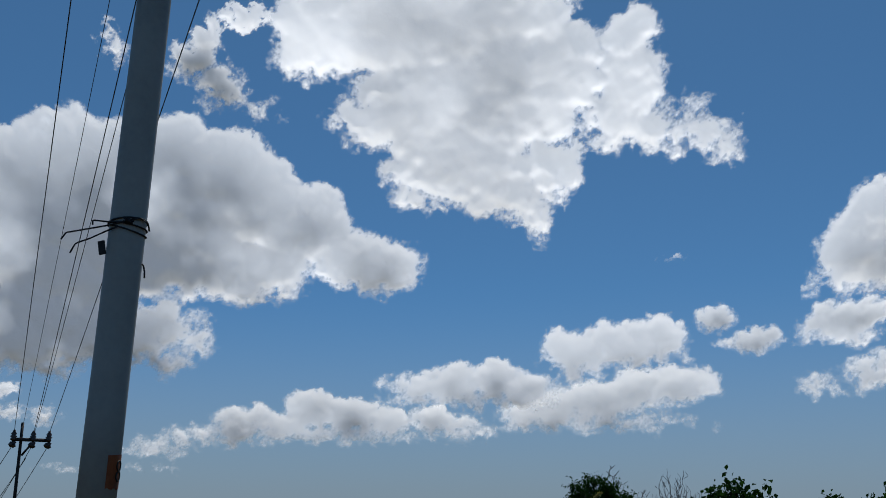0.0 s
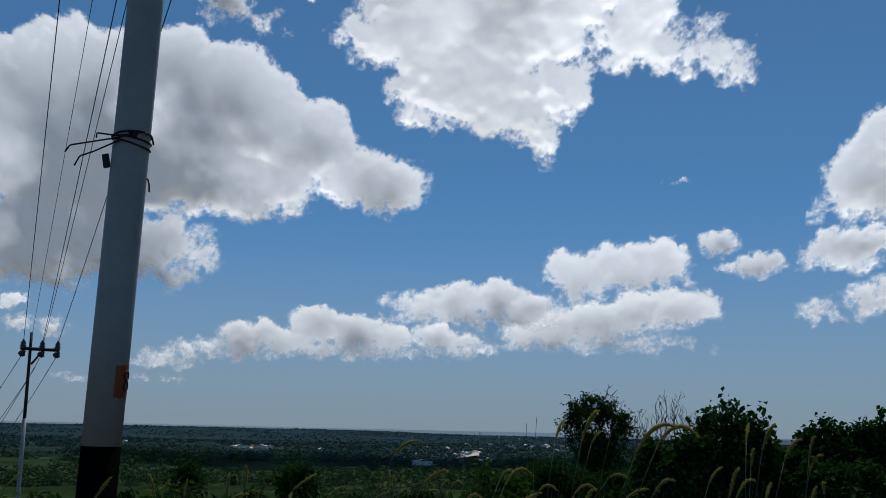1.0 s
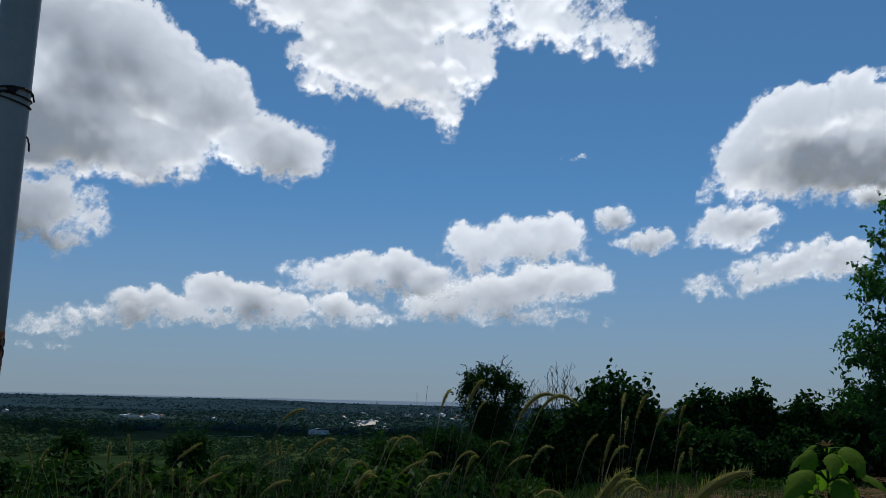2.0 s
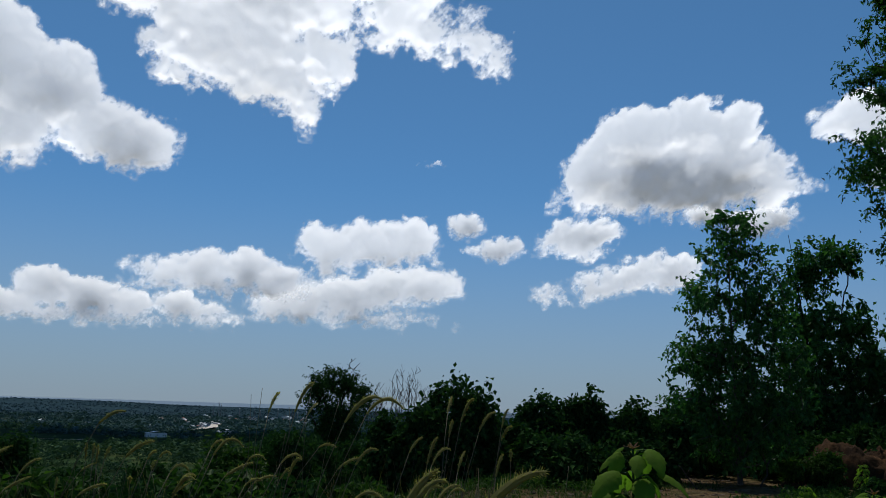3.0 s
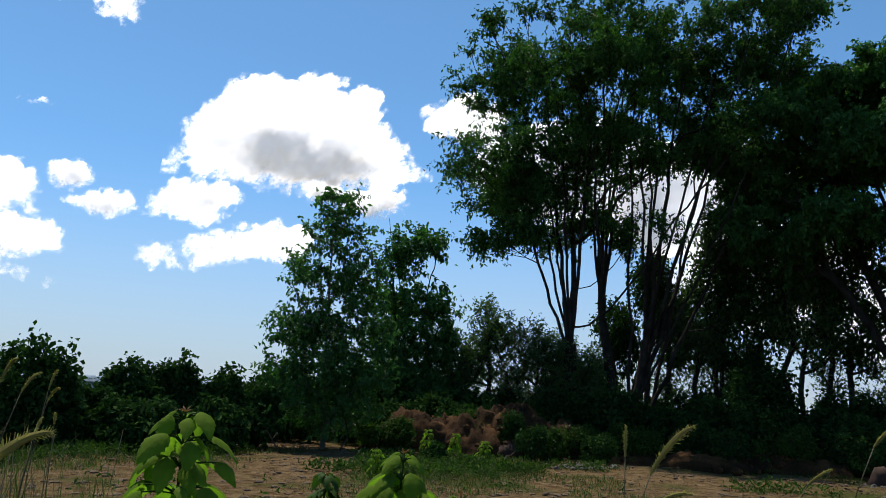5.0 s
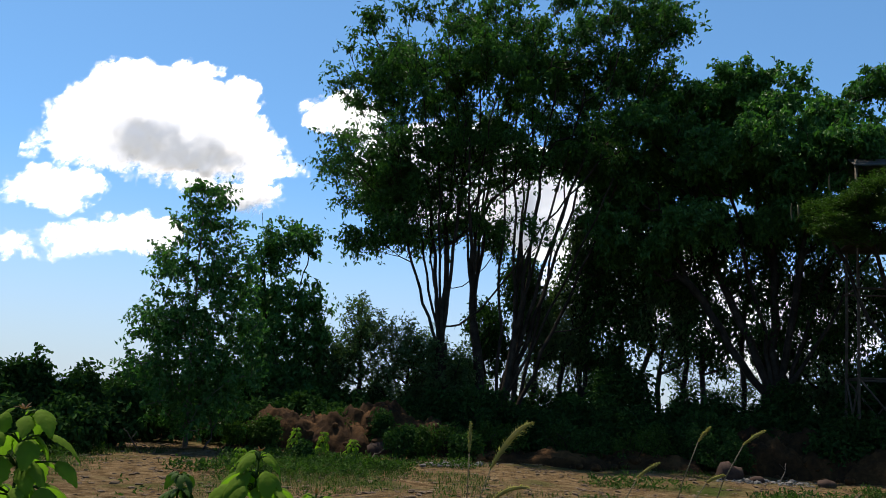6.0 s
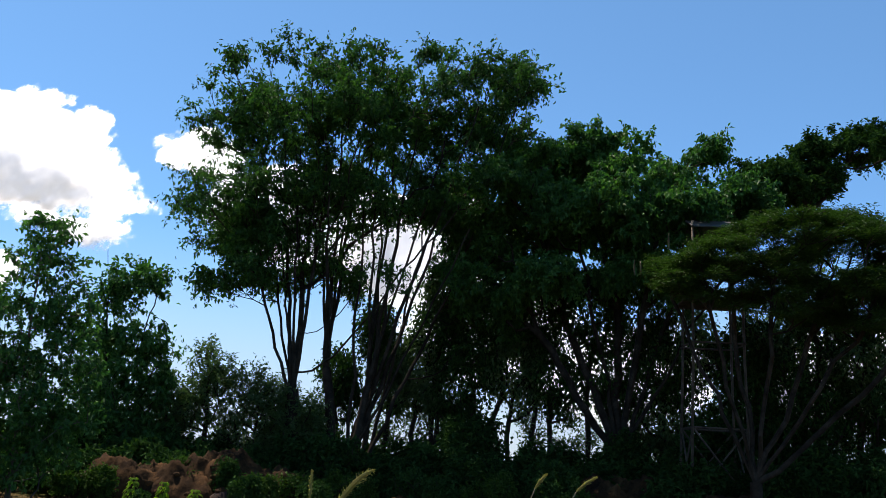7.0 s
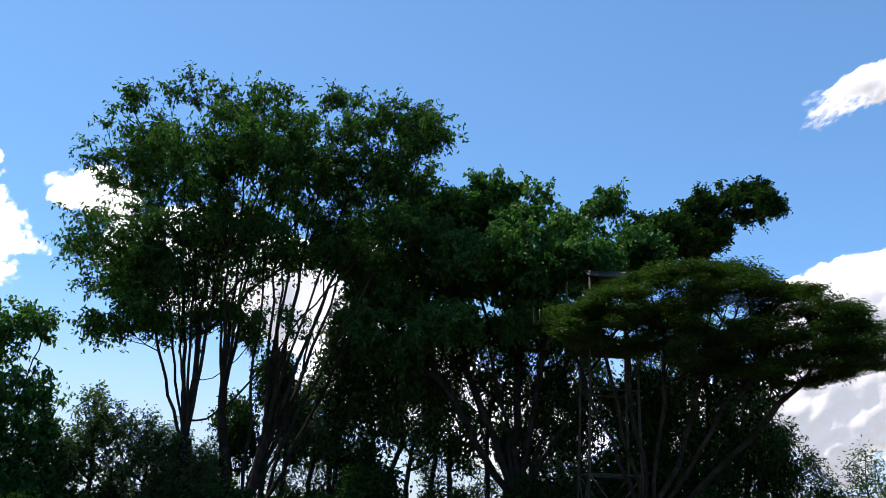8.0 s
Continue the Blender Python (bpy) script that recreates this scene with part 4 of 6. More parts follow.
    tree("tree", "dark tree with a flat-topped limb above the others", base, lobes,
         lambda r: [bent((0, 0, -0.1), np.array(polar(83.8, d, height_at(15, d)) - base), r, 9, 0.06), bent(np.array(polar(83.8, d, height_at(15, d)) - base), np.array(polar(86.8, d, height_at(19, d)) - base), r, 6, 0.08)],
         27, 0.14, 720, 64, 0.1, (0.16, 0.08), LEAF_BUSH, BARK, 0.3, hollow=0.1, spray=0.45)
    # feathery, layered tree in front
    d = 23.5
    base = stand(80.8, d)
    rng = np.random.default_rng(28)
    lobes = []
    for n in range(330):
        az = 94.4 - 19.0 * rng.random() ** 1.15
        roof = np.interp(az, (75.5, 79.4, 83, 86.3, 88.3, 91.3, 93.1, 95), (12.7, 14.6, 15.8, 15.8, 14.7, 13.6, 12.4, 10.9))
        floor = np.interp(az, (75.5, 77.5, 82.9, 86.2, 89.5, 92.1, 94.6), (11.6, 10.5, 9.4, 8.4, 8.0, 8.4, 9.0))
        el = roof - (roof - floor) * rng.random() ** 1.25
        lobes.append(spot(az, d + rng.uniform(-1.9, 1.9), base, el, rng.uniform(0.7, 1.7), rng.uniform(0.22, 0.55)))

    def spread_stems(r):
        fork = np.array((0.05, 0.02, 1.2))
        out = [bent((0, 0, -0.1), fork, r, 4, 0.02)]
        for az, el, dd in ((75.5, 12.2, 0.6), (77.7, 12.8, -0.8), (79.3, 13.3, 0.4), (82.5, 13, -0.6), (85.6, 12.4, 0.8), (88, 10.6, -0.4), (91, 9.6, 0.3)):
            out.append(bent(fork, np.array(polar(az, d + dd, height_at(el, d)) - base), r, 10, 0.1, -0.03))
        return out

    fern = tree("tree", "feathery yellow-green tree with flat layered foliage", base, lobes, spread_stems, 28, 0.15, 2500, 44, (0.3, 0.3, 0.09), (0.12, 0.034), LEAF_FEATHER, BARK, 0.15, 0.7, hollow=0.05)
    # long seed pods hanging from it
    for az, el, n in ((73.6, 12.4, 0), (73.95, 12.3, 1), (75.8, 14.0, 2), (77.2, 13.4, 3)):
        c = np.array(polar(az, d - 1.0, height_at(el, d)) - base)
        u = np.linspace(0, 1, 8)[:, None]
        way = c + u * np.array([0.03, 0.0, -0.42]) + np.array([0.05, 0.03, 0]) * (4 * u * (1 - u)) * (-1) ** n
        piece("seed_pod", mesh_of("seed_pod", *tube(way, 0.022 * np.sin(np.linspace(0.25, 2.9, 8)) + 0.004, 6), True), STRAW, fern, "long pale dry seed pod")
    # light-leaved young trees on the far slope
    d = 30.0
    for az, el_top, seed in ((88.4, 6.6, 29), (90.2, 4.2, 30), (93, 4.6, 31), (85.6, 5.6, 32), (50.6, 4.6, 48), (53.2, 3.8, 49), (57.6, 4.6, 50), (60.2, 5.0, 51), (62.6, 4.4, 52), (67.2, 3.6, 53), (70.4, 3.2, 54), (74, 3.4, 55), (78, 3.0, 56), (82, 3.4, 57)):
        base = stand(az, d)
        lobes = [spot(az - 0.3, d, base, el_top - 1.3, 1.1, 1.2), spot(az + 0.3, d, base, el_top - 3, 1.5, 1.6), spot(az, d, base, el_top - 5, 1.6, 1.6)]
        top = np.array(polar(az, d, height_at(el_top - 0.4, d)) - base)
        tree("small_tree", "young tree with sparse pale green leaves", base, lobes, lambda r: [bent((0, 0, -0.1), top, r, 9, 0.15)], seed, 0.06, 90, 24, 0.36, (0.13, 0.05), LEAF_BLUISH, BARK, 0.2, group="young trees on the slope")
    # drooping dark foliage between the tall trees
    d = 29.5
    for az, el, w, h, seed in ((65.5, 5.6, 2.2, 2.4, 33), (75, 6.2, 2.2, 2.0, 34), (83.5, 6.6, 2.8, 2.4, 35), (86.4, 6.6, 1.8, 1.9, 36), (70.5, 9.5, 2.6, 2.2, 46), (60.5, 8, 1.8, 2.2, 47), (68, 5.4, 2.0, 2.1, 301), (71.8, 5.8, 2.4, 2.4, 302), (76.5, 8, 2.4, 2.4, 303), (79.5, 6.4, 2.2, 2.0, 304), (73.6, 9.4, 2.2, 2.2, 305), (81.5, 9, 2.2, 2.2, 306), (63.2, 7, 1.8, 2, 307), (66.8, 9, 2, 2.2, 308), (57.6, 5.2, 1.5, 2.2, 309), (54.2, 4.6, 1.3, 1.8, 310), (61.8, 3.8, 1.8, 2, 311), (64.8, 11, 1.8, 2.4, 312), (80.4, 4.2, 2, 2, 320), (84.2, 3.8, 2.2, 2, 322), (87.4, 4.2, 2, 2, 323), (80.6, 7.4, 1.6, 2.2, 329), (60.8, 10.6, 1.4, 1.8, 333), (59.2, 5.6, 1.6, 2.4, 336), (56.4, 7.6, 1.2, 2.0, 337), (75.0, 2.6, 1.8, 1.8, 339), (78.4, 2.4, 1.8, 1.8, 340), (81.8, 2.4, 1.8, 1.8, 341), (84.2, 10.6, 2.2, 2.2, 342), (87.0, 10.0, 2.2, 2.2, 343)):
        base = stand(az, d)
        lobes = [spot(az, d, base, el, w, h), spot(az + 0.8, d, base, el - 1.6, w * 0.7, h * 0.7)]
        top = np.array(polar(az, d, height_at(el, d)) - base)
        tree("small_tree", "dark slim tree with hanging foliage", base, lobes, lambda r: [bent((0, 0, -0.1), top, r, 9, 0.12)], seed, 0.09, 90, 24, 0.42, (0.17, 0.08), LEAF_BLUISH if seed % 3 == 0 else LEAF_BUSH, BARK, 0.7, group="slim trees among the tall ones")
    # round-headed tree on the slope below the clearing
    d = 46.0
    base = stand(10.2, d)
    crown = [(9.6, 1.2, 1.3, 1.2), (10.8, 1.0, 1.2, 1.1), (11.6, 0.2, 0.95, 1.1), (8.7, 0.2, 0.8, 1.0), (10.2, -0.8, 1.9, 1.2), (10.2, -2.2, 1.7, 1.2)]
    lobes = [spot(a, d, base, e, w, h) for a, e, w, h in crown]
    tree("tree", "round-headed dark green tree on the slope", base, lobes, lambda r: [bent((0, 0, -0.1), np.array(polar(10.2, d, height_at(-1.4, d)) - base), r, 6, 0.05)], 37, 0.14, 400, 36, 0.1, (0.17, 0.07), LEAF_BUSH, BARK, 0.5, spray=0.75)
    rng = np.random.default_rng(38)
    # leafless grey shrubs
    for az, el, d, seed in ((13.0, 1.7, 22, 39), (14.2, 2.7, 21, 40), (15.2, 2.7, 21.5, 41), (16.3, 1.5, 21, 42), (10.9, 3.0, 46, 43)):
        base = stand(az, d)
        r = np.random.default_rng(seed)
        foot = np.array((0, 0, -0.1)) if d < 40 else np.array((0, 0, height_at(1.5, d) - base.z))
        high = height_at(el, d) - base.z
        wide = d * math.tan(radians(0.75))
        lobes = [(0, 0, high * 0.72 if d < 40 else high - 0.5, wide, wide, high * 0.3 if d < 40 else 0.6)]
        tips = lobe_points(r, lobes, 280 if d < 40 else 30, 0.2)
        stems = [bent(foot, foot + np.array([r.normal(0, wide * 0.7), r.normal(0, wide * 0.7), high * 0.5 if d < 40 else 0.4]), r, 7, 0.2) for _ in range(3)]
        ob = piece("dead_shrub", mesh_of("dead_shrub", *branches(r, stems, tips, 0.022, 0.004 if d < 40 else 0.012, 0.2, 5), True), TWIG)
        ob.location = base
        tagged(ob, "leafless grey shrub of thin bare twigs", "shrub", "dead shrubs")


tall_trees()


def bush(label, az, d, el_top, azr, seed, mat, leaf=(0.1, 0.055), leaves=34, clusters=120, group="bushes round the clearing", droop=0.3, depth=None, sprays=0, name="bush"):
    base = stand(az, d)
    r = np.random.default_rng(seed)
    high = height_at(el_top, d) - base.z
    wide = d * math.tan(radians(azr))
    deep = depth or min(wide, 1.6)
    lobes = [(0, 0, high * 0.42, wide, deep, high * 0.45)]
    for _ in range(4):
        a, s = r.uniform(-0.7, 0.7), r.uniform(0.3, 0.5)
        x = a * wide * math.cos(radians(az))
        y = -a * wide * math.sin(radians(az))
        lobes.append((x, y, high * r.uniform(0.55, 0.74), wide * s, deep * s, high * 0.26))
    for _ in range(sprays):
        a = r.uniform(-0.8, 0.8)
        lobes.append((a * wide * math.cos(radians(az)), -a * wide * math.sin(radians(az)), high * r.uniform(0.84, 1.04), r.uniform(0.06, 0.17) * wide, 0.12 * wide, high * r.uniform(0.05, 0.12)))
    stems = lambda q: [bent((q.normal(0, 0.1), q.normal(0, 0.1), -0.1), (q.normal(0, wide * 0.4), q.normal(0, deep * 0.4), high * 0.6), q, 6, 0.15) for _ in range(5)]
    return tree(name, label, base, lobes, stems, seed, 0.035, clusters, leaves, 0.09 * high + 0.1, leaf, mat, BARK, droop, group=group, category="bush", twig_r=0.006)


def bushes():
    # vine-hung thicket at the edge of the slope
    for n, (az, el, d, w) in enumerate(((17.0, 1.0, 18.5, 1.9), (18.9, 1.3, 18, 1.6), (20.0, -0.5, 18.5, 1.2), (22.0, -1.2, 19, 1.5), (23.6, 0.7, 19.5, 1.3), (25.4, 0.2, 20, 2.0), (26.4, 1.15, 20, 1.2), (28.0, -0.1, 20, 1.5), (29.6, 0.5, 20.5, 0.9), (31.4, -0.5, 20.5, 1.6), (14.2, -0.8, 18, 2.0), (16.0, -0.4, 17.5, 1.4), (24.4, -1.2, 18.4, 2.4), (28.6, -1.5, 18.8, 2.2))):
        bush("dark green bush hung with broad-leaved vines", az, d, el, w, 60 + n, LEAF_BUSH, (0.13, 0.085), 36, 115, "vine-hung bushes", 0.5, sprays=int(5 + n * 7 % 6))
    # undergrowth below the trees
    r = np.random.default_rng(5)
    for n, az in enumerate(np.arange(31.5, 93, 2.3)):
        d = 23.2 + r.uniform(-0.3, 1.8) + (1.5 if az > 48 else 0)
        bush("dense dark undergrowth bush below the trees", az + r.uniform(-0.5, 0.5), d + 2.5, r.uniform(-0.4, 3.6) * (1 if az > 52 else 0.25), r.uniform(1.3, 2.4), 240 + n, LEAF_BUSH, (0.2, 0.1), 25, 100, "undergrowth below the trees", sprays=3)
        bush("dense dark undergrowth bush below the trees", az + r.uniform(-0.5, 0.5), d, r.uniform(-1.2, 1.2), r.uniform(1.4, 2.6), 80 + n, LEAF_BUSH, (0.16, 0.075), 25, 85, "undergrowth below the trees")
    # low growth over the earth heaps
    for n, (az, el, d, w) in enumerate(((39.2, -2.2, 21.4, 1.2), (43.2, -3.4, 18.2, 0.5), (45.4, -0.9, 22.6, 1.1), (49.2, -1.9, 20.6, 0.8), (51.8, -1.6, 22.4, 1.6), (70.2, -1.6, 23.2, 1.0), (55.6, -1.4, 22.4, 1.8), (60.4, -1.2, 22.6, 2.0), (64.6, -1.0, 23.0, 2.0), (68.0, -1.2, 23.4, 1.6), (40.6, -1.7, 21.3, 0.8), (47.9, -0.9, 21.9, 0.5), (50.4, -2.0, 21.2, 0.9), (53.6, -2.0, 21.0, 1.0))):
        bush("low green weeds growing over the earth heaps", az, d, el, w, 330 + n, LEAF_BUSH if n % 2 else LEAF_WEED, (0.1, 0.045), 30, 70, "weeds on the heaps", 0.3)
    # weeds along the near brow of the hill
    for n, (az, el, d, w) in enumerate(((-28, -4.2, 11, 3), (-24, -4.5, 10, 2.6), (-16.5, -3.9, 12, 2), (-15, -4.6, 9, 2.5), (-10.5, -4.8, 9.5, 2.6), (-6, -4.6, 9, 2.4), (-2, -4.7, 8.5, 2.4), (2, -4.3, 9.0, 2.2), (5.2, -4.0, 9.5, 2.0), (8.0, -5.2, 8, 1.6), (13, -5.0, 12, 1.4), (4, -2.4, 17, 1.8), (7.6, -1.8, 18, 1.6))):
        bush("leafy green weeds on the brow of the hill", az, d, el, w, 120 + n, LEAF_WEED if n % 3 else LEAF_BUSH, (0.13, 0.06), 26, 90, "weeds on the brow", 0.4, 0.8)
    # shrubs and little trees down the slope
    for n, (az, el, d, w) in enumerate(((-15.9, -1.7, 34, 1.0), (-8.9, -1.6, 36, 1.4), (-20, -4.1, 30, 1.5), (-12, -3.9, 30, 1.6), (-5.5, -3.9, 34, 1.5), (-1, -3.7, 36, 1.6), (3, -3.3, 40, 1.6), (-27, -4.0, 44, 1.6), (-23.5, -4.4, 36, 1.3), (6.2, -1.4, 44, 1.2), (9.6, -2.2, 40, 1.6), (11.4, -2.0, 42, 1.4), (13.2, -1.2, 34, 1.4))):
        bush("dark shrub on the slope below the hilltop", az, d, el, w, 140 + n, LEAF_BUSH, (0.22, 0.11), 26, 100, "shrubs on the slope", 0.4)


bushes()


# ---- the power line ----
POLE_AZ, POLE_D = -20.8, 4.25
SIDE = Vector((math.cos(radians(POLE_AZ)), -math.sin(radians(POLE_AZ)), 0))
FACE = Vector((-math.sin(radians(POLE_AZ)), -math.cos(radians(POLE_AZ)), 0))


def near_pole():
    foot = stand(POLE_AZ, POLE_D)
    top = holder("utility_pole", foot, "grey steel utility pole with a black painted foot", "pole")
    band = 1.385 - foot.z
    z = np.array([-0.3, 0.0, 0.6, band])
    piece("painted_foot", mesh_of("painted_foot", *tube(np.stack([0 * z, 0 * z, z], -1), 0.0853, 40), True), POLE_BLACK, top, "black painted lower section")
    z = np.concatenate([np.linspace(band, 5.4, 8), [5.42, 8.2]])
    piece("shaft", mesh_of("shaft", *tube(np.stack([0 * z, 0 * z, z], -1), np.array([0.085] * 8 + [0.07, 0.068]), 40), True), POLE_PAINT, top)

    def at_pole(side, out, height):
        return np.array(SIDE * side + FACE * out + Vector((0, 0, height - foot.z)))

    # sticker that wraps round the side, with two dark marks
    bm = bmesh.new()
    rows = []
    for k in range(13):
        a = radians(20 + 82 * k / 12)
        lean = 0.012 * (1 - k / 12)
        rows.append([bm.verts.new(at_pole(math.sin(a) * 0.0868, math.cos(a) * 0.0868, h)) for h in (1.597 + 0.004 * math.sin(k * 1.7), 1.675, 1.752 - lean)])
    for a, b in zip(rows, rows[1:]):
        for j in (0, 1):
            bm.faces.new((a[j], b[j], b[j + 1], a[j + 1]))
    sticker = part("sticker", bm, ORANGE, top, "weathered orange sticker with dark marks")
    for mid in (1.652, 1.698):
        ring = []
        for k in range(25):
            t = 2 * math.pi * k / 24
            a = radians(66 + 13 * math.cos(t))
            ring.append(at_pole(math.sin(a) * 0.0876, math.cos(a) * 0.0876, mid + 0.021 * math.sin(t)))
        piece("mark", mesh_of("mark", *tube(ring, 0.0035, 6, False), True), INK, sticker)

    # tie wires round the shaft with bent loose ends
    for h, tilt, r in ((2.835, 0.012, 0.0895), (2.818, -0.015, 0.0905), (2.796, -0.026, 0.0895)):
        loop = [at_pole(math.sin(a) * r, math.cos(a) * r, h + tilt * math.sin(a + 0.6)) for a in np.linspace(0, 2 * math.pi, 33)]
        piece("tie_wire", mesh_of("tie_wire", *tube(loop, 0.0042, 6, False), True), WIRE, top, "thin black tie wire")
    ends = [[(-0.02, 0.091, 2.818), (-0.085, 0.06, 2.80), (-0.262, 0.03, 2.752), (-0.268, 0.03, 2.748), (-0.285, 0.03, 2.715)],
            [(-0.05, 0.08, 2.79), (-0.09, 0.05, 2.775), (-0.16, 0.04, 2.732), (-0.213, 0.04, 2.704), (-0.222, 0.04, 2.695), (-0.238, 0.04, 2.652)],
            [(0.0, 0.092, 2.82), (-0.08, 0.07, 2.813), (-0.152, 0.05, 2.82), (-0.157, 0.05, 2.817), (-0.156, 0.05, 2.796)],
            [(0.0, 0.093, 2.822), (0.05, 0.085, 2.845), (0.09, 0.04, 2.835), (0.1, 0.03, 2.80)],
            [(0.083, 0.03, 2.635), (0.09, 0.03, 2.625), (0.097, 0.03, 2.6), (0.1, 0.03, 2.567)]]
    for way in ends:
        piece("loose_wire", mesh_of("loose_wire", *tube([at_pole(*p) for p in way], 0.0042, 6), True), WIRE, top, "bent loose end of black wire")
    twist = [at_pole(0.0 + 0.022 * math.sin(k * 1.9), 0.094 + 0.008 * math.cos(k * 2.3), 2.82 + 0.014 * math.sin(k * 2.7)) for k in range(22)]
    piece("wire_knot", mesh_of("wire_knot", *tube(twist, 0.0045, 5), True), WIRE, top, "twisted knot of black wire")
    tag = box_bits((0.03, 0.012, 0.066), (0, 0, 0), pose(0, 0, 0, 0, -12, 0))
    tag_ob = piece("tag", mesh_of("tag", tag[0] + at_pole(-0.104, 0.02, 2.698), tag[1]), WIRE, top, "small dark metal tag")
    tag_ob.data.update()
    # cross arm above
    v, f = box_bits((1.8, 0.08, 0.08), (0.2, 0.1, 7.36 - foot.z), None)
    v = v @ np.array(pose(0, 0, 0, 0, 0, 25).to_3x3()).T
    piece("crossarm", mesh_of("crossarm", v, f), STEEL, top)
    return foot


def insulator(name, place, parent, scale=1.0):
    prof = [(0.02, 0), (0.06, 0.0), (0.075, 0.04), (0.05, 0.06), (0.085, 0.1), (0.05, 0.13), (0.07, 0.17), (0.035, 0.22), (0.03, 0.26)]
    path = [np.array(place) + np.array((0, 0, h * scale)) for _, h in prof]
    return piece(name, mesh_of(name, *tube(path, np.array([r for r, _ in prof]) * scale, 14), True), GLAZE, parent, "dark ribbed porcelain insulator")


FAR_D = 47.0


def far_pole():
    foot = stand(-24.9, FAR_D)
    top = holder("utility_pole", foot, "slim grey utility pole with a dark cross arm", "pole")
    hi = height_at(5.04, FAR_D) - foot.z
    z = np.linspace(-0.3, hi * 0.62, 5)
    tilt = lambda q: np.stack([-0.035 * q, 0 * q, q], -1)
    piece("shaft", mesh_of("shaft", *tube(tilt(z), 0.095, 16), True), POLE_PAINT, top)
    z = np.linspace(hi * 0.62, hi, 5)
    piece("upper_shaft", mesh_of("upper_shaft", *tube(tilt(z), np.linspace(0.08, 0.07, 5), 14), True), WIRE, top, "dark upper section")
    run = Vector((math.cos(radians(-24.9)), -math.sin(radians(-24.9)), 0))
    arm_z = height_at(4.05, FAR_D) - foot.z
    a, b = polar(-25.78, FAR_D, 0) - foot, polar(-23.72, FAR_D, 0) - foot
    a.z = b.z = arm_z
    piece("crossarm", mesh_of("crossarm", *tube([a, (a + b) / 2, b], 0.085, 8), True), WIRE, top, "dark steel cross arm")
    c = polar(-25.15, FAR_D, 0) - foot
    c.z = arm_z - 0.75
    e = polar(-24.55, FAR_D, 0) - foot
    e.z = arm_z
    piece("brace", mesh_of("brace", *tube([c, (c + e) / 2, e], 0.05, 6), True), WIRE, top)
    for az in (-25.7, -24.66, -23.81):
        p = polar(az, FAR_D, 0) - foot
        insulator("insulator", (p.x, p.y, arm_z - 0.05), top, 1.9)
        q = [(p.x + s * run.x * 0.05, p.y, arm_z - 0.08 - 0.05 * k) for k, s in enumerate((0, 1, 0, -1, 0, 1, 0))]
        piece("shackle", mesh_of("shackle", *tube(q, [0.05, 0.12, 0.13, 0.16, 0.14, 0.12, 0.05], 10), True), GLAZE, top)


def wires():
    arm = stand(POLE_AZ, POLE_D)
    across = Vector((math.cos(radians(-25)), -math.sin(radians(-25)), 0))
    spans = ((-0.44, -25.7, 4.45, 0.011), (-0.03, -25.28, 4.95, 0.007), (0.21, -24.66, 4.5, 0.011), (0.36, -24.62, 4.4, 0.009), (0.86, -23.8, 4.55, 0.011))
    for s, az, el, r in spans:
        a = Vector((arm.x, arm.y, 7.45)) + across * s
        b = polar(az, FAR_D, height_at(el, FAR_D))
        u = np.linspace(0, 1, 40)[:, None]
        way = np.array(a) + (np.array(b) - np.array(a)) * u - np.array((0, 0, 0.12)) * 4 * u * (1 - u)
        thin = np.linspace(0.6, 1.35, 40) * r
        tagged(piece("power_cable", mesh_of("power_cable", *tube(way, thin, 6), True), WIRE), "thin dark overhead power cable between the poles", "cable", "power cables")
    # on from the far pole, down the hill to the next
    for az, el, az2, el2 in ((-25.7, 3.7, -29.6, -2.6), (-24.66, 3.7, -28.4, -3.4), (-23.81, 3.7, -28.0, -3.6), (-24.9, 3.0, -28.9, -3.2)):
        a, b = polar(az, FAR_D, height_at(el, FAR_D)), polar(az2, 95, height_at(el2, 95))
        u = np.linspace(0, 1, 30)[:, None]
        way = np.array(a) + (np.array(b) - np.array(a)) * u - np.array((0, 0, 1.0)) * 4 * u * (1 - u)
        tagged(piece("power_cable", mesh_of("power_cable", *tube(way, 0.016, 6), True), WIRE), "dark power cable running on downhill from the pole", "cable", "power cables")
    foot = stand(-28.7, 95)
    top = holder("utility_pole", foot, "distant slim utility pole down the slope", "pole")
    z = np.array([-0.3, 3.0, height_at(-2.4, 95) - foot.z])
    piece("shaft", mesh_of("shaft", *tube(np.stack([0 * z, 0 * z, z], -1), (0.15, 0.13, 0.1), 12), True), POLE_PAINT, top)
    a, b = polar(-29.6, 95, 0) - foot, polar(-28.0, 95, 0) - foot
    a.z = b.z = height_at(-3.1, 95) - foot.z
    piece("crossarm", mesh_of("crossarm", *tube([a, b], 0.08, 8), True), WIRE, top)


near_pole()
far_pole()
wires()


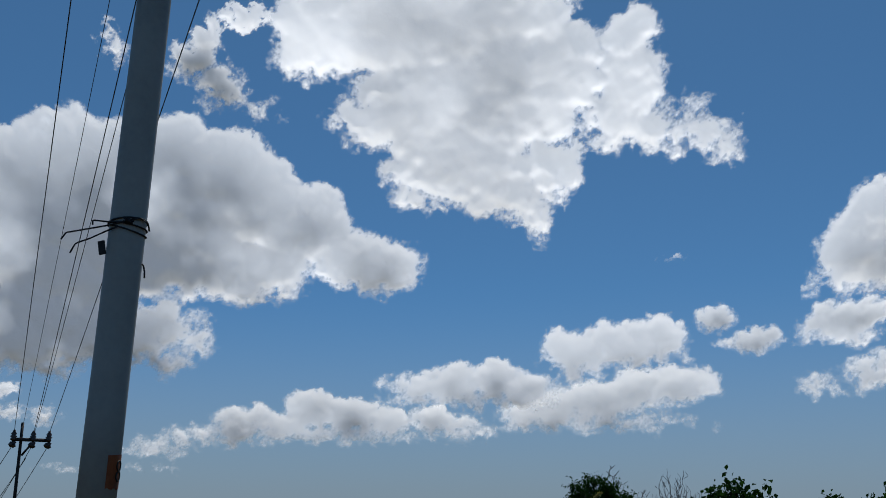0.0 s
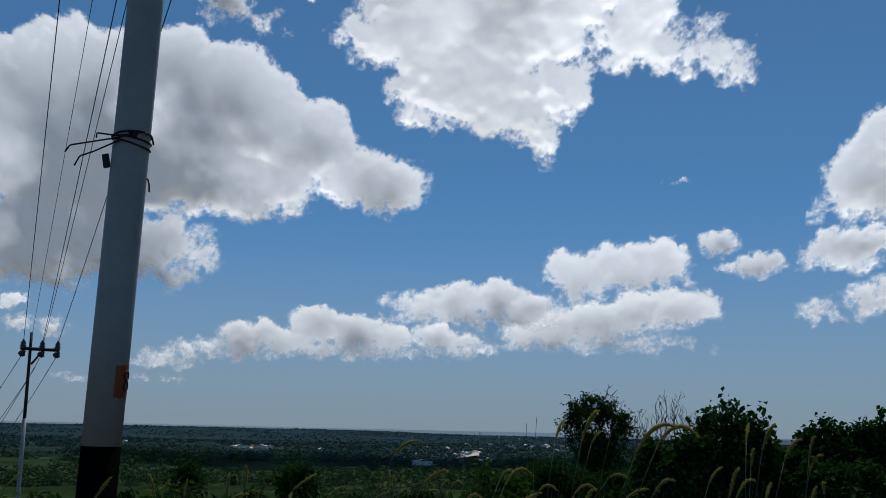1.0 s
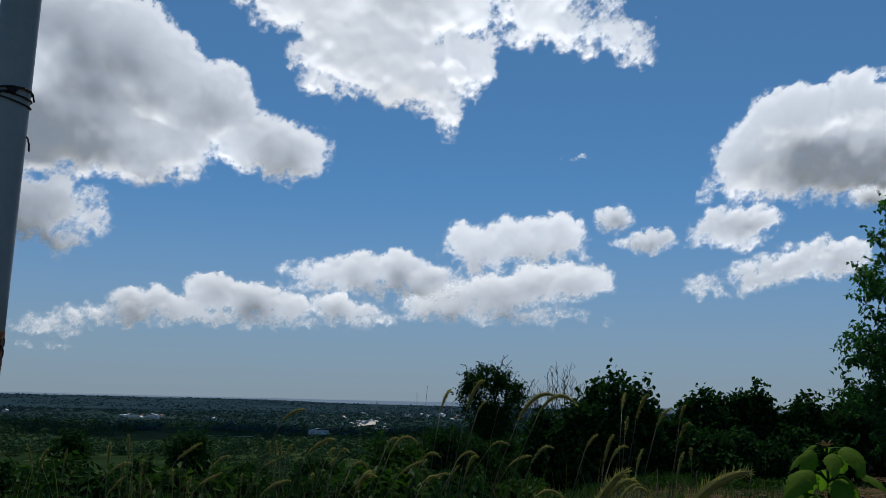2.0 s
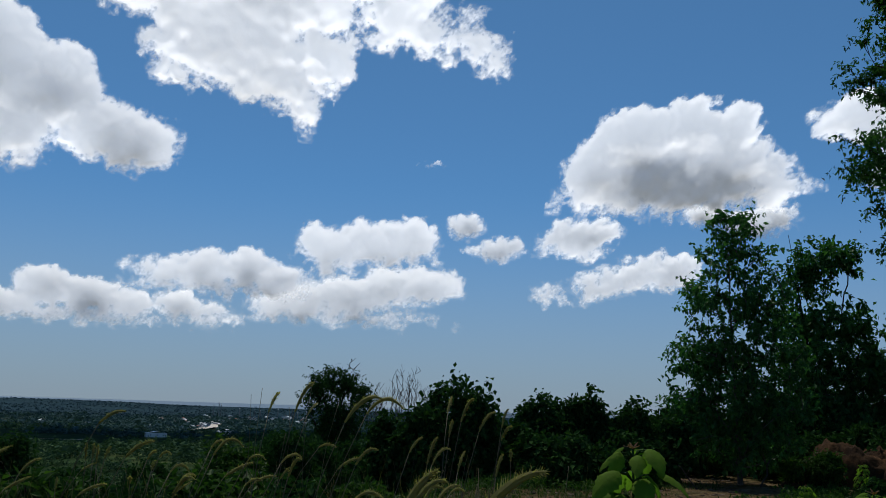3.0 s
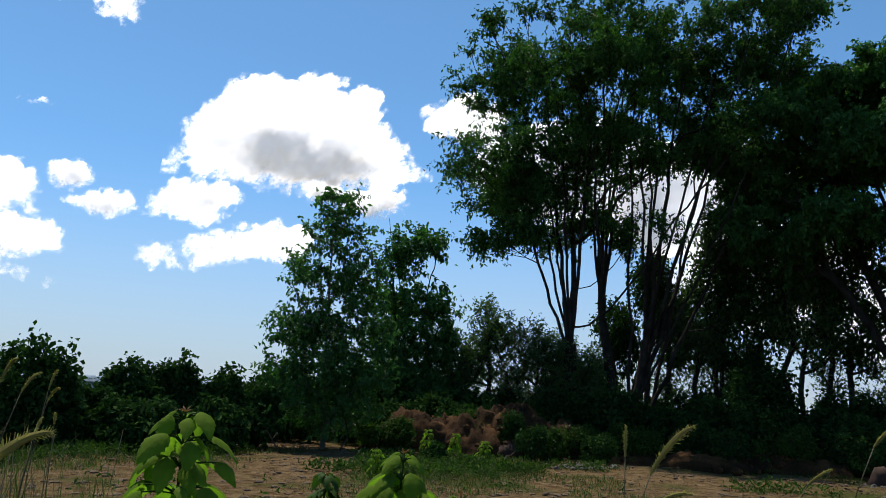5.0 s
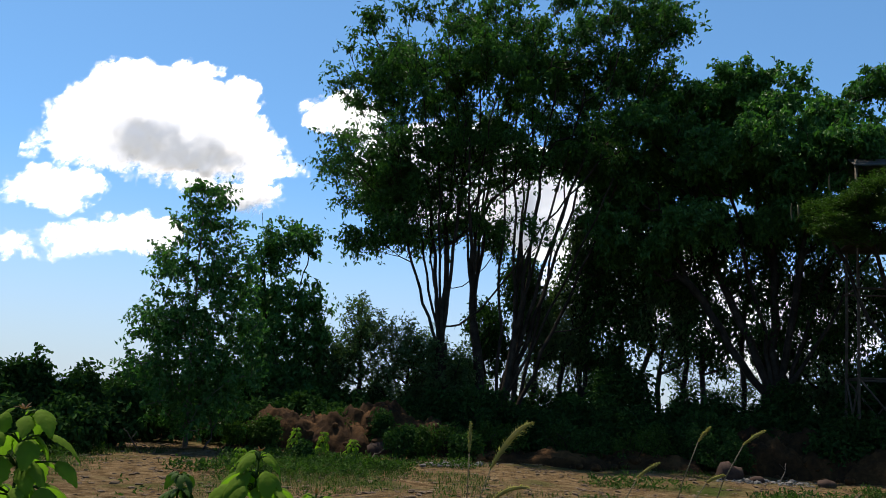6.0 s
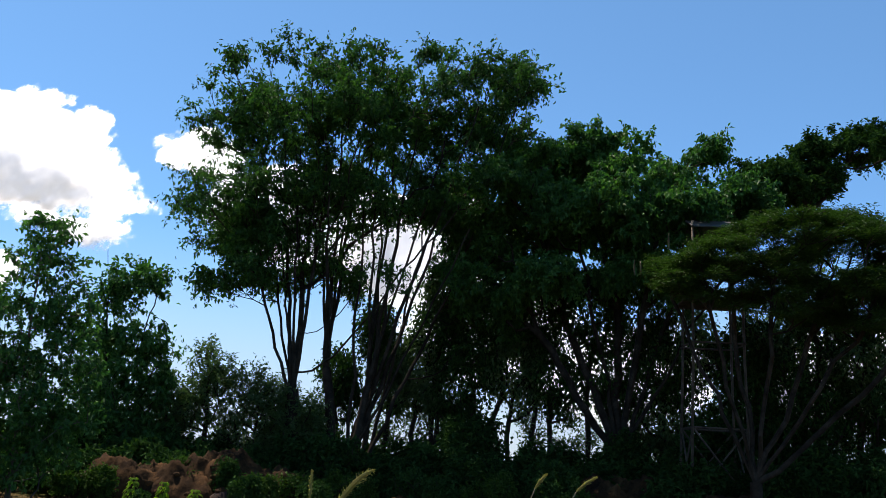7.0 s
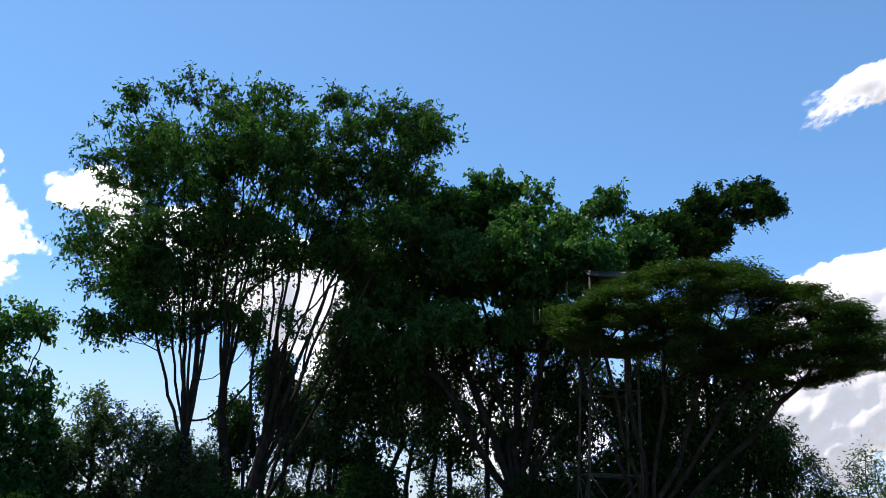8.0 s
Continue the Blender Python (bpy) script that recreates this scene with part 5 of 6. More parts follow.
# ---- mounds, stones and rubble at the edge of the clearing ----
def dome(length, width, high, turn, seed, grid=64):
    """A rough heap: a lumpy dome on an oval foot."""
    u, v = np.meshgrid(np.linspace(-1, 1, grid), np.linspace(-1, 1, grid), indexing="ij")
    x, y = u.ravel() * length / 2, v.ravel() * width / 2
    p = np.stack([x, y, 0 * x], -1)
    edge = 1 - np.hypot(u.ravel(), v.ravel()) ** 2 + 0.3 * fbm(p * 0.9, 4, seed=seed) - 0.9 * np.clip((np.maximum(np.abs(u), np.abs(v)).ravel() - 0.75) / 0.25, 0, 1)
    z = high * np.clip(edge, 0, 1) ** 0.75 * (0.78 + 0.17 * np.clip(fbm(p * 1.3, 5, 0.6, seed + 3), -1, 1)) + (0.085 * fbm(p * 2.6, 5, 0.6, seed + 8) + 0.07 * np.abs(fbm(p * 6, 4, 0.65, seed + 12))) * np.clip(edge * 3, 0, 1) - 0.06
    z = np.where(edge < 0.02, -0.12, z)
    c, s = math.cos(radians(turn)), math.sin(radians(turn))
    verts = np.stack([x * c - y * s, x * s + y * c, z], -1)
    i, j = np.meshgrid(np.arange(grid - 1), np.arange(grid - 1), indexing="ij")
    q = np.stack([i * grid + j, (i + 1) * grid + j, (i + 1) * grid + j + 1, i * grid + j + 1], -1).reshape(-1, 4)
    return verts, q


def clod(r, seed):
    bm = bmesh.new()
    bmesh.ops.create_icosphere(bm, subdivisions=2, radius=1)
    p = np.array([v.co for v in bm.verts])
    s = 1 + 0.28 * fbm(p * 1.3 + seed * 3.1, 3, seed=seed)
    for v, k in zip(bm.verts, s):
        v.co = Vector((v.co.x * r[0], v.co.y * r[1], v.co.z * r[2])) * k
    return bm


def mounds():
    rng = np.random.default_rng(11)
    heaps = (("heap of bare red clay pushed up beside the trees", 41.8, 22.7, 2.8, 2.6, 1.4, 1), ("long heap of red clay below the undergrowth", 44.6, 22.7, 3.4, 2.8, 1.25, 2), ("heap of red clay below the undergrowth", 47.7, 23.0, 2.8, 2.8, 1.9, 7), ("low spread heap of brown earth below the undergrowth", 50.6, 23.0, 3.0, 2.2, 1.0, 8),
             ("tall loose heap of red-brown earth", 72.6, 25.0, 3.4, 2.8, 1.35, 3), ("broad heap of red-brown earth", 76.0, 25.2, 4.6, 3.0, 1.1, 4), ("low spread heap of red-brown earth", 80.5, 25.0, 4.8, 3.0, 0.9, 9), ("low bank of earth below the trees", 57.5, 22.2, 5.0, 1.4, 0.4, 5), ("low bank of earth below the trees", 63.5, 22.8, 4.6, 1.4, 0.42, 6))
    for label, az, d, length, width, high, seed in heaps:
        foot = stand(az, d)
        top = holder("earth_mound", foot, label, "mound", "earth mounds")
        piece("mound_body", mesh_of("mound_body", *dome(length, width, high, -az, seed), True), CLAY, top)
        for k in range(26):
            a, b = rng.uniform(-0.48, 0.48) * length, rng.uniform(-0.6, -0.05) * width
            r = 0.025 + 0.12 * rng.random() ** 2.5
            rest = max(0.0, 1 - (2 * a / length) ** 2 - (2 * b / width) ** 2) ** 0.75 * high * 0.66
            ob = part("clod", clod((r * 1.3, r, r * 0.8), seed * 10 + k), CLAY, top)
            c, s = math.cos(radians(-az)), math.sin(radians(-az))
            ob.location = (a * c - b * s, a * s + b * c, rest + r * 0.2)
    for az, d, r in ((69.9, 21.4, (0.42, 0.3, 0.26)), (47.9, 21.7, (0.3, 0.25, 0.25)), (75.3, 22.0, (0.22, 0.2, 0.12)), (71.5, 21.6, (0.16, 0.14, 0.1))):
        ob = part("rock", clod(r, int(az * 7)), STONE)
        ob.location = stand(az, d) + Vector((0, 0, r[2] * 0.45))
        tagged(ob, "reddish-brown rough stone on the bare ground", "rock", "stones")
    bm = bmesh.new()
    bmesh.ops.create_icosphere(bm, subdivisions=1, radius=1)
    shape = np.array([v.co for v in bm.verts])
    faces = np.array([[v.index for v in f.verts] for f in bm.faces])
    bm.free()
    for az, d, n, wide in ((52.9, 19.9, 150, 0.45), (70.8, 21.4, 150, 0.5), (73.5, 22.2, 120, 0.5)):
        p = stand(az, d)
        s = np.exp(rng.normal(-3.6, 0.4, n))
        q = rng.normal(0, 1, (n, 3)) * (wide, wide * 0.6, 0) + (0, 0, 1) * (s * 0.4)[:, None]
        v = shape[None] * (1 + 0.3 * rng.uniform(-1, 1, (n, len(shape), 1))) * s[:, None, None] * rng.uniform((0.8, 0.8, 0.5), (1.5, 1.3, 0.9), (n, 3))[:, None] + q[:, None]
        ob = piece("gravel", mesh_of("gravel", v.reshape(-1, 3), (faces[None] + (np.arange(n) * len(shape))[:, None, None]).reshape(-1, 3)), GRAVEL)
        ob.location = p
        tagged(ob, "scatter of broken grey stones on the earth", "gravel", kind="stuff")
    for az, d, h, lean in ((37.0, 20.2, 0.9, 0.5), (33.4, 19.4, 0.5, -0.5), (47.2, 20.4, 0.35, 1.1), (72.8, 21.2, 0.5, 0.9)):
        foot = stand(az, d)
        u = np.linspace(0, 1, 7)[:, None]
        way = u * np.array((lean * 0.9, 0.1, h)) + rng.normal(0, 0.02, (7, 3)) - np.array((0, 0, 0.03))
        fork = way[4] + np.linspace(0, 1, 4)[:, None] * np.array((-lean * 0.3, 0.05, h * 0.3))
        ob = piece("fallen_branch", mesh_of("fallen_branch", *joined([tube(way, np.linspace(0.02, 0.007, 7), 6), tube(fork, 0.007, 5)]), True), TWIG)
        ob.location = foot
        tagged(ob, "thin fallen grey branch leaning on the ground", "branch", "fallen branches")


mounds()


def rubble():
    rng = np.random.default_rng(13)
    bm = bmesh.new()
    bmesh.ops.create_icosphere(bm, subdivisions=1, radius=1)
    shape = np.array([v.co for v in bm.verts])
    faces = np.array([[v.index for v in f.verts] for f in bm.faces])
    bm.free()
    n, k = 6500, len(shape)
    az, d = rng.uniform(8, 85, n), np.sqrt(rng.uniform(30, 480, n))
    x, y = d * np.sin(np.radians(az)), d * np.cos(np.radians(az))
    s = np.minimum(np.exp(rng.normal(-4.1, 0.6, n)), 0.045)
    v = shape[None] * (1 + 0.3 * rng.uniform(-1, 1, (n, k, 1))) * s[:, None, None] * rng.uniform((1, 1, 0.3), (2.2, 1.8, 0.6), (n, 3))[:, None]
    v = v + np.stack([x, y, terrain(x, y) + s * 0.25], -1)[:, None]
    f = (faces[None] + (np.arange(n) * k)[:, None, None]).reshape(-1, 3)
    tagged(piece("loose_stones", mesh_of("loose_stones", v.reshape(-1, 3), f), LITTER), "loose clods and small stones strewn over the bare earth", "stones", kind="stuff")


rubble()


# ---- timber lookout among the trees ----
def lookout():
    d = 26.6
    foot = stand(78.3, d)
    top = holder("lookout_tower", foot, "weathered timber lookout tower half hidden by trees", "tower")
    turn = np.array(pose(0, 0, 0, 0, 0, -78.3 + 14).to_3x3())
    corner = [np.array((sx * 0.8, sy * 0.8, 0)) for sx, sy in ((-1, -1), (1, -1), (1, 1), (-1, 1))]
    place = lambda p: turn @ (np.array(p) * (0.9, 0.9, 1.09))
    for c in corner:
        piece("post", mesh_of("post", *tube([place(c * 1.15 + (0, 0, -0.2)), place(c + (0, 0, 4)), place(c * 0.95 + (0, 0, 7.9))], 0.04, 8), True), TIMBER, top, "pale weathered post")
    for k in range(4):
        a, b = corner[k], corner[(k + 1) % 4]
        for z0, z1 in ((0.6, 2.4),):
            piece("brace", mesh_of("brace", *tube([place(a * 1.1 + (0, 0, z0)), place(b * 1.05 + (0, 0, z1))], 0.025, 6), True), TIMBER, top)
            piece("brace", mesh_of("brace", *tube([place(b * 1.1 + (0, 0, z0)), place(a * 1.05 + (0, 0, z1))], 0.025, 6), True), TIMBER, top)
        for z in (2.4, 4.6, 6.6):
            piece("rail", mesh_of("rail", *tube([place(a * 1.05 + (0, 0, z)), place(b * 1.05 + (0, 0, z))], 0.03, 6), True), TIMBER, top)
    for k in range(8):
        v, f = box_bits((1.9, 0.21, 0.03), (0, -0.82 + k * 0.235, 6.25))
        piece("floor_board", mesh_of("floor_board", v @ turn.T, f), TIMBER, top)
    for s in (-1, 1):
        v, f = box_bits((1.5, 1.0, 0.03), (0, s * 0.44, 8.6), pose(0, 0, 0, -s * 24, 0, 0))
        piece("roof_sheet", mesh_of("roof_sheet", v @ turn.T, f), SHEET, top, "grey weathered roof sheet")


lookout()


# ---- the valley: houses, works with chimneys, tracks and woods ----
def house(label, w, l, h, roof, roof_mat, name="house"):
    top = holder(name, (0, 0, 0), label, "house", "houses in the valley")
    v, f = box_bits((w, l, h + 3), (0, 0, h / 2 - 1.5))
    piece("wall", mesh_of("wall", v, f), WALL_PAINT, top)
    o = 0.6
    x, y = w / 2 + o, l / 2 + o
    rv = np.array([(-x, -y, h), (x, -y, h), (x, y, h), (-x, y, h), (0, -y, h + roof), (0, y, h + roof), (-x, -y, h + 0.25), (x, -y, h + 0.25), (x, y, h + 0.25), (-x, y, h + 0.25), (0, -y, h + roof + 0.25), (0, y, h + roof + 0.25)])
    rf = np.array([(0, 5, 4), (0, 3, 5), (1, 4, 5), (1, 5, 2), (6, 10, 11), (6, 11, 9), (7, 11, 10), (7, 8, 11), (0, 4, 10), (0, 10, 6), (4, 1, 7), (4, 7, 10), (2, 5, 11), (2, 11, 8), (5, 3, 9), (5, 9, 11), (0, 6, 9), (0, 9, 3), (1, 2, 8), (1, 8, 7)])
    piece("roof", mesh_of("roof", rv, rf), roof_mat, top)
    for k in (-0.28, 0.05, 0.32):
        v, f = box_bits((1.4, 0.12, 1.5), (k * w, -l / 2 - 0.03, h * 0.5))
        piece("window", mesh_of("window", v, f), INK, top)
    return top


def valley_town():
    rng = np.random.default_rng(17)
    kinds = [house("white-walled house with a pale metal roof", 14, 9, 4, 2.4, ROOF_PALE), house("pale house with a red tiled roof", 12, 9, 4, 3, ROOF_RED), house("long white shed with a bright metal roof", 34, 14, 6, 3, ROOF_PALE), house("grey-roofed pale house among trees", 11, 8, 3.5, 2.5, SHEET)]
    spots = [(-13.0, 2400), (-12.6, 2350), (-12.2, 2420), (-11.8, 2380), (-11.3, 2400), (-11.0, 2300), (-10.7, 2450), (-12.0, 2300), (-24.6, 2300), (-22.5, 2000), (-19.5, 2600), (-7.5, 2100), (-5.0, 2300)]
    spots += [(rng.uniform(-1.5, 4.2), rng.uniform(1650, 2700)) for _ in range(34)]
    spots += [(rng.uniform(1.5, 9), rng.uniform(2500, 3300)) for _ in range(44)]
    spots += [(rng.uniform(9, 24), rng.uniform(2400, 3300)) for _ in range(16)]
    for n, (az, d) in enumerate(spots):
        p = stand(az, d)
        k = 2 if n in (1, 4, 20, 26, 33, 50, 61, 75, 90) else int(rng.choice([0, 0, 1, 3]))
        copy_thing(kinds[k], pose(p.x, p.y, p.z, 0, 0, rng.uniform(-40, 40) - az))
    p = stand(-1.03, 1560)
    copy_thing(kinds[2], pose(p.x, p.y, p.z + 1, 0, 0, 12))
    p = stand(4.0, 700)
    copy_thing(kinds[3], pose(p.x, p.y, p.z + 3, 0, 0, 4))
    for k, az in enumerate((20.6, 21.0, 21.3)):
        p = stand(az, 3900)
        shed = copy_thing(kinds[2], pose(p.x, p.y, p.z + 10, 0, 0, -az))
        shed.scale = (3, 2, 2)
    for n, k in enumerate(kinds):
        p = stand(1.2 + 0.8 * n, 2250 + 90 * n)
        k.location = p
    # refinery-like works on the skyline
    for az, d, h, r in [(q[0], q[1], q[2] * 0.72, q[3] * 0.6) for q in ((2.3, 3350, 52, 3.5), (2.62, 3350, 66, 3), (2.75, 3350, 60, 2.5), (3.9, 3400, 40, 4), (4.85, 3350, 52, 3), (5.2, 3420, 34, 5), (6.3, 3400, 44, 3), (7.2, 3380, 50, 2.5), (8.1, 3350, 36, 4), (7.55, 2900, 48, 2.5), (14.6, 3300, 48, 3), (19.4, 3300, 50, 3))]:
        p = stand(az, d)
        top = holder("chimney", p, "tall slim industrial chimney on the skyline", "chimney", "chimneys of the works")
        z = np.linspace(-3, h, 6)
        piece("chimney_shaft", mesh_of("chimney_shaft", *tube(np.stack([0 * z, 0 * z, z], -1), np.linspace(r, r * 0.7, 6), 12), True), STEEL, top)
        v, f = tube([(0, 0, h - 5), (0, 0, h - 2)], r * 0.95, 12)
        piece("collar", mesh_of("collar", v, f), WALL_PAINT, top)
    # pale earth tracks
    for way, wide in (([(0.9, 1760), (1.6, 1800), (2.1, 1900), (2.45, 2080), (2.6, 2300)], 11), ([(-8, 1300), (-6.2, 1280), (-5, 1300)], 4)):
        pts = np.array([np.interp(np.linspace(0, len(way) - 1, 60), range(len(way)), [w[k] for w in way]) for k in (0, 1)]).T
        xy = np.array([polar(a, d)[:2] for a, d in pts])
        t = np.gradient(xy, axis=0)
        nrm = np.stack([-t[:, 1], t[:, 0]], -1) / np.linalg.norm(t, axis=1)[:, None]
        L, R = xy + nrm * wide, xy - nrm * wide
        v = np.concatenate([np.column_stack([q, terrain(q[:, 0], q[:, 1]) + 4.0]) for q in (L, R)])
        k = np.arange(59)
        f = np.stack([k, k + 1, k + 61, k + 60], -1)
        tagged(piece("track", mesh_of("track", v, f, True), PALE_TRACK), "pale winding earth track in the valley", "road", kind="structure")


valley_town()


def woods(name, label, mat, lo, hi, count, size, seed, tufts, bare=0.05, tall=1.0):
    """Far woodland as one sheet of many uneven crowns, each a loose heap of small leafy facets."""
    rng = np.random.default_rng(seed)
    d = np.exp(rng.uniform(math.log(lo), math.log(hi), count * 3))
    az = rng.uniform(-32, 34, count * 3)
    x, y = d * np.sin(np.radians(az)), d * np.cos(np.radians(az))
    keep = fbm(np.stack([x, y, 0 * x], -1) / 210, 4, seed=seed + 2) > bare
    for a, far, wide, deep in ((-11.0, 1065, 1.7, 100), (-12.0, 2330, 1.3, 150), (-1.0, 1520, 0.8, 60), (2.0, 1950, 0.9, 210)):
        keep &= ((az - a) / wide) ** 2 + ((d - far) / deep) ** 2 > 1
    x, y, d = x[keep][:count], y[keep][:count], d[keep][:count]
    n = len(x)
    s = size[0] + (size[1] - size[0]) * rng.random(n) ** 2
    s = s * (1 + d / 6000)
    way = rng.normal(0, 1, (n, tufts, 3))
    way = way / np.linalg.norm(way, axis=2, keepdims=True)
    way[..., 2] = np.abs(way[..., 2]) * 1.15 - 0.25
    mid = way * rng.uniform(0.55, 1.05, (n, tufts, 1)) * s[:, None, None] * np.stack([np.ones(n), np.ones(n), tall * rng.uniform(0.7, 1.3, n)], -1)[:, None]
    mid = mid + np.stack([x, y, terrain(x, y) + s * 0.35 * tall], -1)[:, None]
    grow = 2.3 / math.sqrt(tufts)
    tri = rng.normal(0, 0.62, (n, tufts, 3, 3)) * (1, 1, 0.65) * (s * grow)[:, None, None, None]
    v = (mid[:, :, None] + tri).reshape(-1, 3)
    tagged(piece(name, mesh_of(name, v, np.arange(len(v)).reshape(-1, 3)), mat), label, "woodland", kind="stuff")


woods("hillside_woods", "dark green broadleaf woodland on the lower slope", CANOPY, 200, 900, 3600, (2.0, 6.0), 71, 90, -0.2)
woods("valley_woods", "dark green woodland spread over the valley", CANOPY, 850, 1700, 5200, (2.6, 8.5), 73, 44, -0.12)
woods("far_woods", "far woodland below the ridge with bluish haze painted in", FAR_CANOPY, 1500, 3000, 8000, (2.6, 9.0), 72, 20, -0.2, 0.85)
woods("ridge_woods", "woodland covering the far ridge with blue haze painted in", RIDGE_CANOPY, 2900, 4320, 14000, (1.5, 3.4), 74, 6, -0.6, 0.5)


# ---- the near growth: grasses, seed heads, broad-leaved saplings ----
def blades(rng, places, low, high, width, sway):
    """Curved grass blades, one strip of five rungs each."""
    n = len(places)
    h = rng.uniform(low, high, n)[:, None]
    yaw = rng.uniform(0, 2 * np.pi, n)
    out = np.stack([np.cos(yaw), np.sin(yaw), 0 * yaw], -1)
    side = np.stack([-np.sin(yaw), np.cos(yaw), 0 * yaw], -1)
    bend = rng.uniform(0.15, 1.0, n)[:, None] * sway
    rungs = []
    for u in (0.0, 0.3, 0.6, 0.85, 1.0):
        c = places + np.array((0, 0, 1.0)) * h * (u - 0.25 * bend * u * u) + out * h * bend * u * u
        w = width * (1 - u) ** 0.7 * rng.uniform(0.7, 1.2, (n, 1)) + 0.0006
        rungs += [c - side * w, c + side * w]
    v = np.stack(rungs, 1).reshape(-1, 3)
    k = (np.arange(n) * 10)[:, None]
    f = np.concatenate([np.concatenate([k + [2 * j, 2 * j + 1, 2 * j + 3], k + [2 * j, 2 * j + 3, 2 * j + 2]], 1) for j in range(4)], 1).reshape(-1, 3)
    return v, f


def strewn(rng, count, az, d, clump=0.0):
    a = rng.uniform(*az, count)
    r = np.sqrt(rng.uniform(d[0] ** 2, d[1] ** 2, count))
    x, y = r * np.sin(np.radians(a)), r * np.cos(np.radians(a))
    if clump:
        k = fbm(np.stack([x, y, 0 * x], -1) * clump, 3, seed=7) > 0.02
        x, y = x[k], y[k]
    return np.stack([x, y, terrain(x, y) - 0.02], -1)


def grasses():
    rng = np.random.default_rng(81)
    v, f = joined([blades(rng, strewn(rng, 5200, (-34, 26), (2.6, 9), 0.9), 0.35, 0.95, 0.006, 0.6), blades(rng, strewn(rng, 1500, (10, 34), (2.4, 6), 1.2), 0.3, 0.8, 0.005, 0.6)])
    tagged(piece("tall_grass", mesh_of("tall_grass", v, f), GRASS), "tall green and yellow grass on the brow", "grass", kind="stuff")
    v, f = blades(rng, strewn(rng, 900, (-30, 30), (2.4, 7), 0.7), 0.8, 1.3, 0.0025, 0.45)
    tagged(piece("dry_grass", mesh_of("dry_grass", v, f), STRAW), "dry straw-coloured stalks among the green grass", "grass", kind="stuff")
    v, f = joined([blades(rng, strewn(rng, 16000, (8, 50), (14.5, 20.5), 0.55), 0.05, 0.2, 0.006, 1.3), blades(rng, strewn(rng, 6000, (52, 88), (13, 18), 0.45), 0.04, 0.16, 0.007, 1.3), blades(rng, strewn(rng, 20000, (40, 92), (15, 22), 0.5), 0.04, 0.17, 0.006, 1.3), blades(rng, strewn(rng, 3500, (15, 80), (6, 14), 1.1), 0.03, 0.08, 0.006, 1.4), blades(rng, strewn(rng, 14000, (28, 66), (12, 17.5), 0.6), 0.04, 0.13, 0.006, 1.4)])
    tagged(piece("short_grass", mesh_of("short_grass", v, f), GRASS), "short patchy grass over the bare clearing", "grass", kind="stuff")


grasses()


def low_weeds():
    rng = np.random.default_rng(83)
    spots = np.concatenate([strewn(rng, 3600, (14, 56), (15.5, 19.5), 0.5), strewn(rng, 2200, (56, 88), (15.5, 21), 0.5), strewn(rng, 160, (20, 70), (8, 14), 0.9)])
    spots = spots + np.array((0, 0, 1.0)) * rng.uniform(0.03, 0.2, (len(spots), 1))
    v, f = leaf_bits(rng, spots, 7, (0.14, 0.14, 0.07), 0.09, 0.035, -0.3)
    tagged(piece("low_weeds", mesh_of("low_weeds", v, f), LEAF_WEED), "low green weeds in patches over the bare ground", "weeds", kind="stuff")


low_weeds()


def foxtail(rng, head, tip, bow, label="nodding pale yellow foxtail seed head on a thin stalk"):
    """A grass stalk from the ground to head, and a bristly seed head running on to tip, arched up by bow of its length."""
    head, tip = np.array(head, float), np.array(tip, float)
    length = float(np.linalg.norm(tip - head))
    way = (tip - head) / length
    flat = way * (1, 1, 0)
    foot_xy = head[:2] - flat[:2] * rng.uniform(0.12, 0.3) + rng.normal(0, 0.05, 2)
    foot = np.array((*foot_xy, ground_z(*foot_xy)))
    top = holder("foxtail_grass", foot, label, "grass", "foxtail grasses")
    u = np.linspace(0, 1, 9)[:, None]
    mid = head - (way + np.array((0, 0, 4 * bow + 0.5))) * 0.28
    stalk = foot * (1 - u) ** 2 + 2 * mid * u * (1 - u) + head * u * u
    piece("stalk", mesh_of("stalk", *tube(stalk - foot, np.linspace(0.0024, 0.0014, 9), 5), True), STRAW, top)
    s = np.linspace(0, 1, 12)[:, None]
    core = head + (tip - head) * s + np.array((0, 0, bow * length)) * 4 * s * (1 - s)
    n = 190
    at_s = rng.uniform(0, 1, n)
    c = np.stack([np.interp(at_s, s[:, 0], core[:, k]) for k in range(3)], -1)
    d = rng.normal(size=(n, 3))
    d /= np.linalg.norm(d, axis=1)[:, None]
    tang = np.gradient(core, axis=0)
    tang /= np.linalg.norm(tang, axis=1)[:, None]
    tg = np.stack([np.interp(at_s, s[:, 0], tang[:, k]) for k in range(3)], -1)
    d = d + tg * 1.1
    d /= np.linalg.norm(d, axis=1)[:, None]
    reach = (0.006 + 0.009 * np.sin(np.pi * np.clip(at_s * 0.93 + 0.05, 0, 1)))[:, None] * min(2.0, max(0.7, length / 0.1))
    sidew = np.cross(d, rng.normal(size=(n, 3)))
    sidew /= np.linalg.norm(sidew, axis=1)[:, None]
    bv = np.stack([c - sidew * 0.0013, c + sidew * 0.0013, c + d * reach], 1).reshape(-1, 3)
    bf = np.arange(3 * n).reshape(-1, 3)
    hv, hf = tube(core, 0.0042 * min(2.0, max(0.7, length / 0.1)) * np.sin(np.linspace(0.35, 2.95, 12)) + 0.001, 6)
    v, f = joined([(hv, hf), (bv, bf)])
    piece("seed_head", mesh_of("seed_head", v - foot, f), FLUFF, top, "bristly pale yellow seed head")
    return top


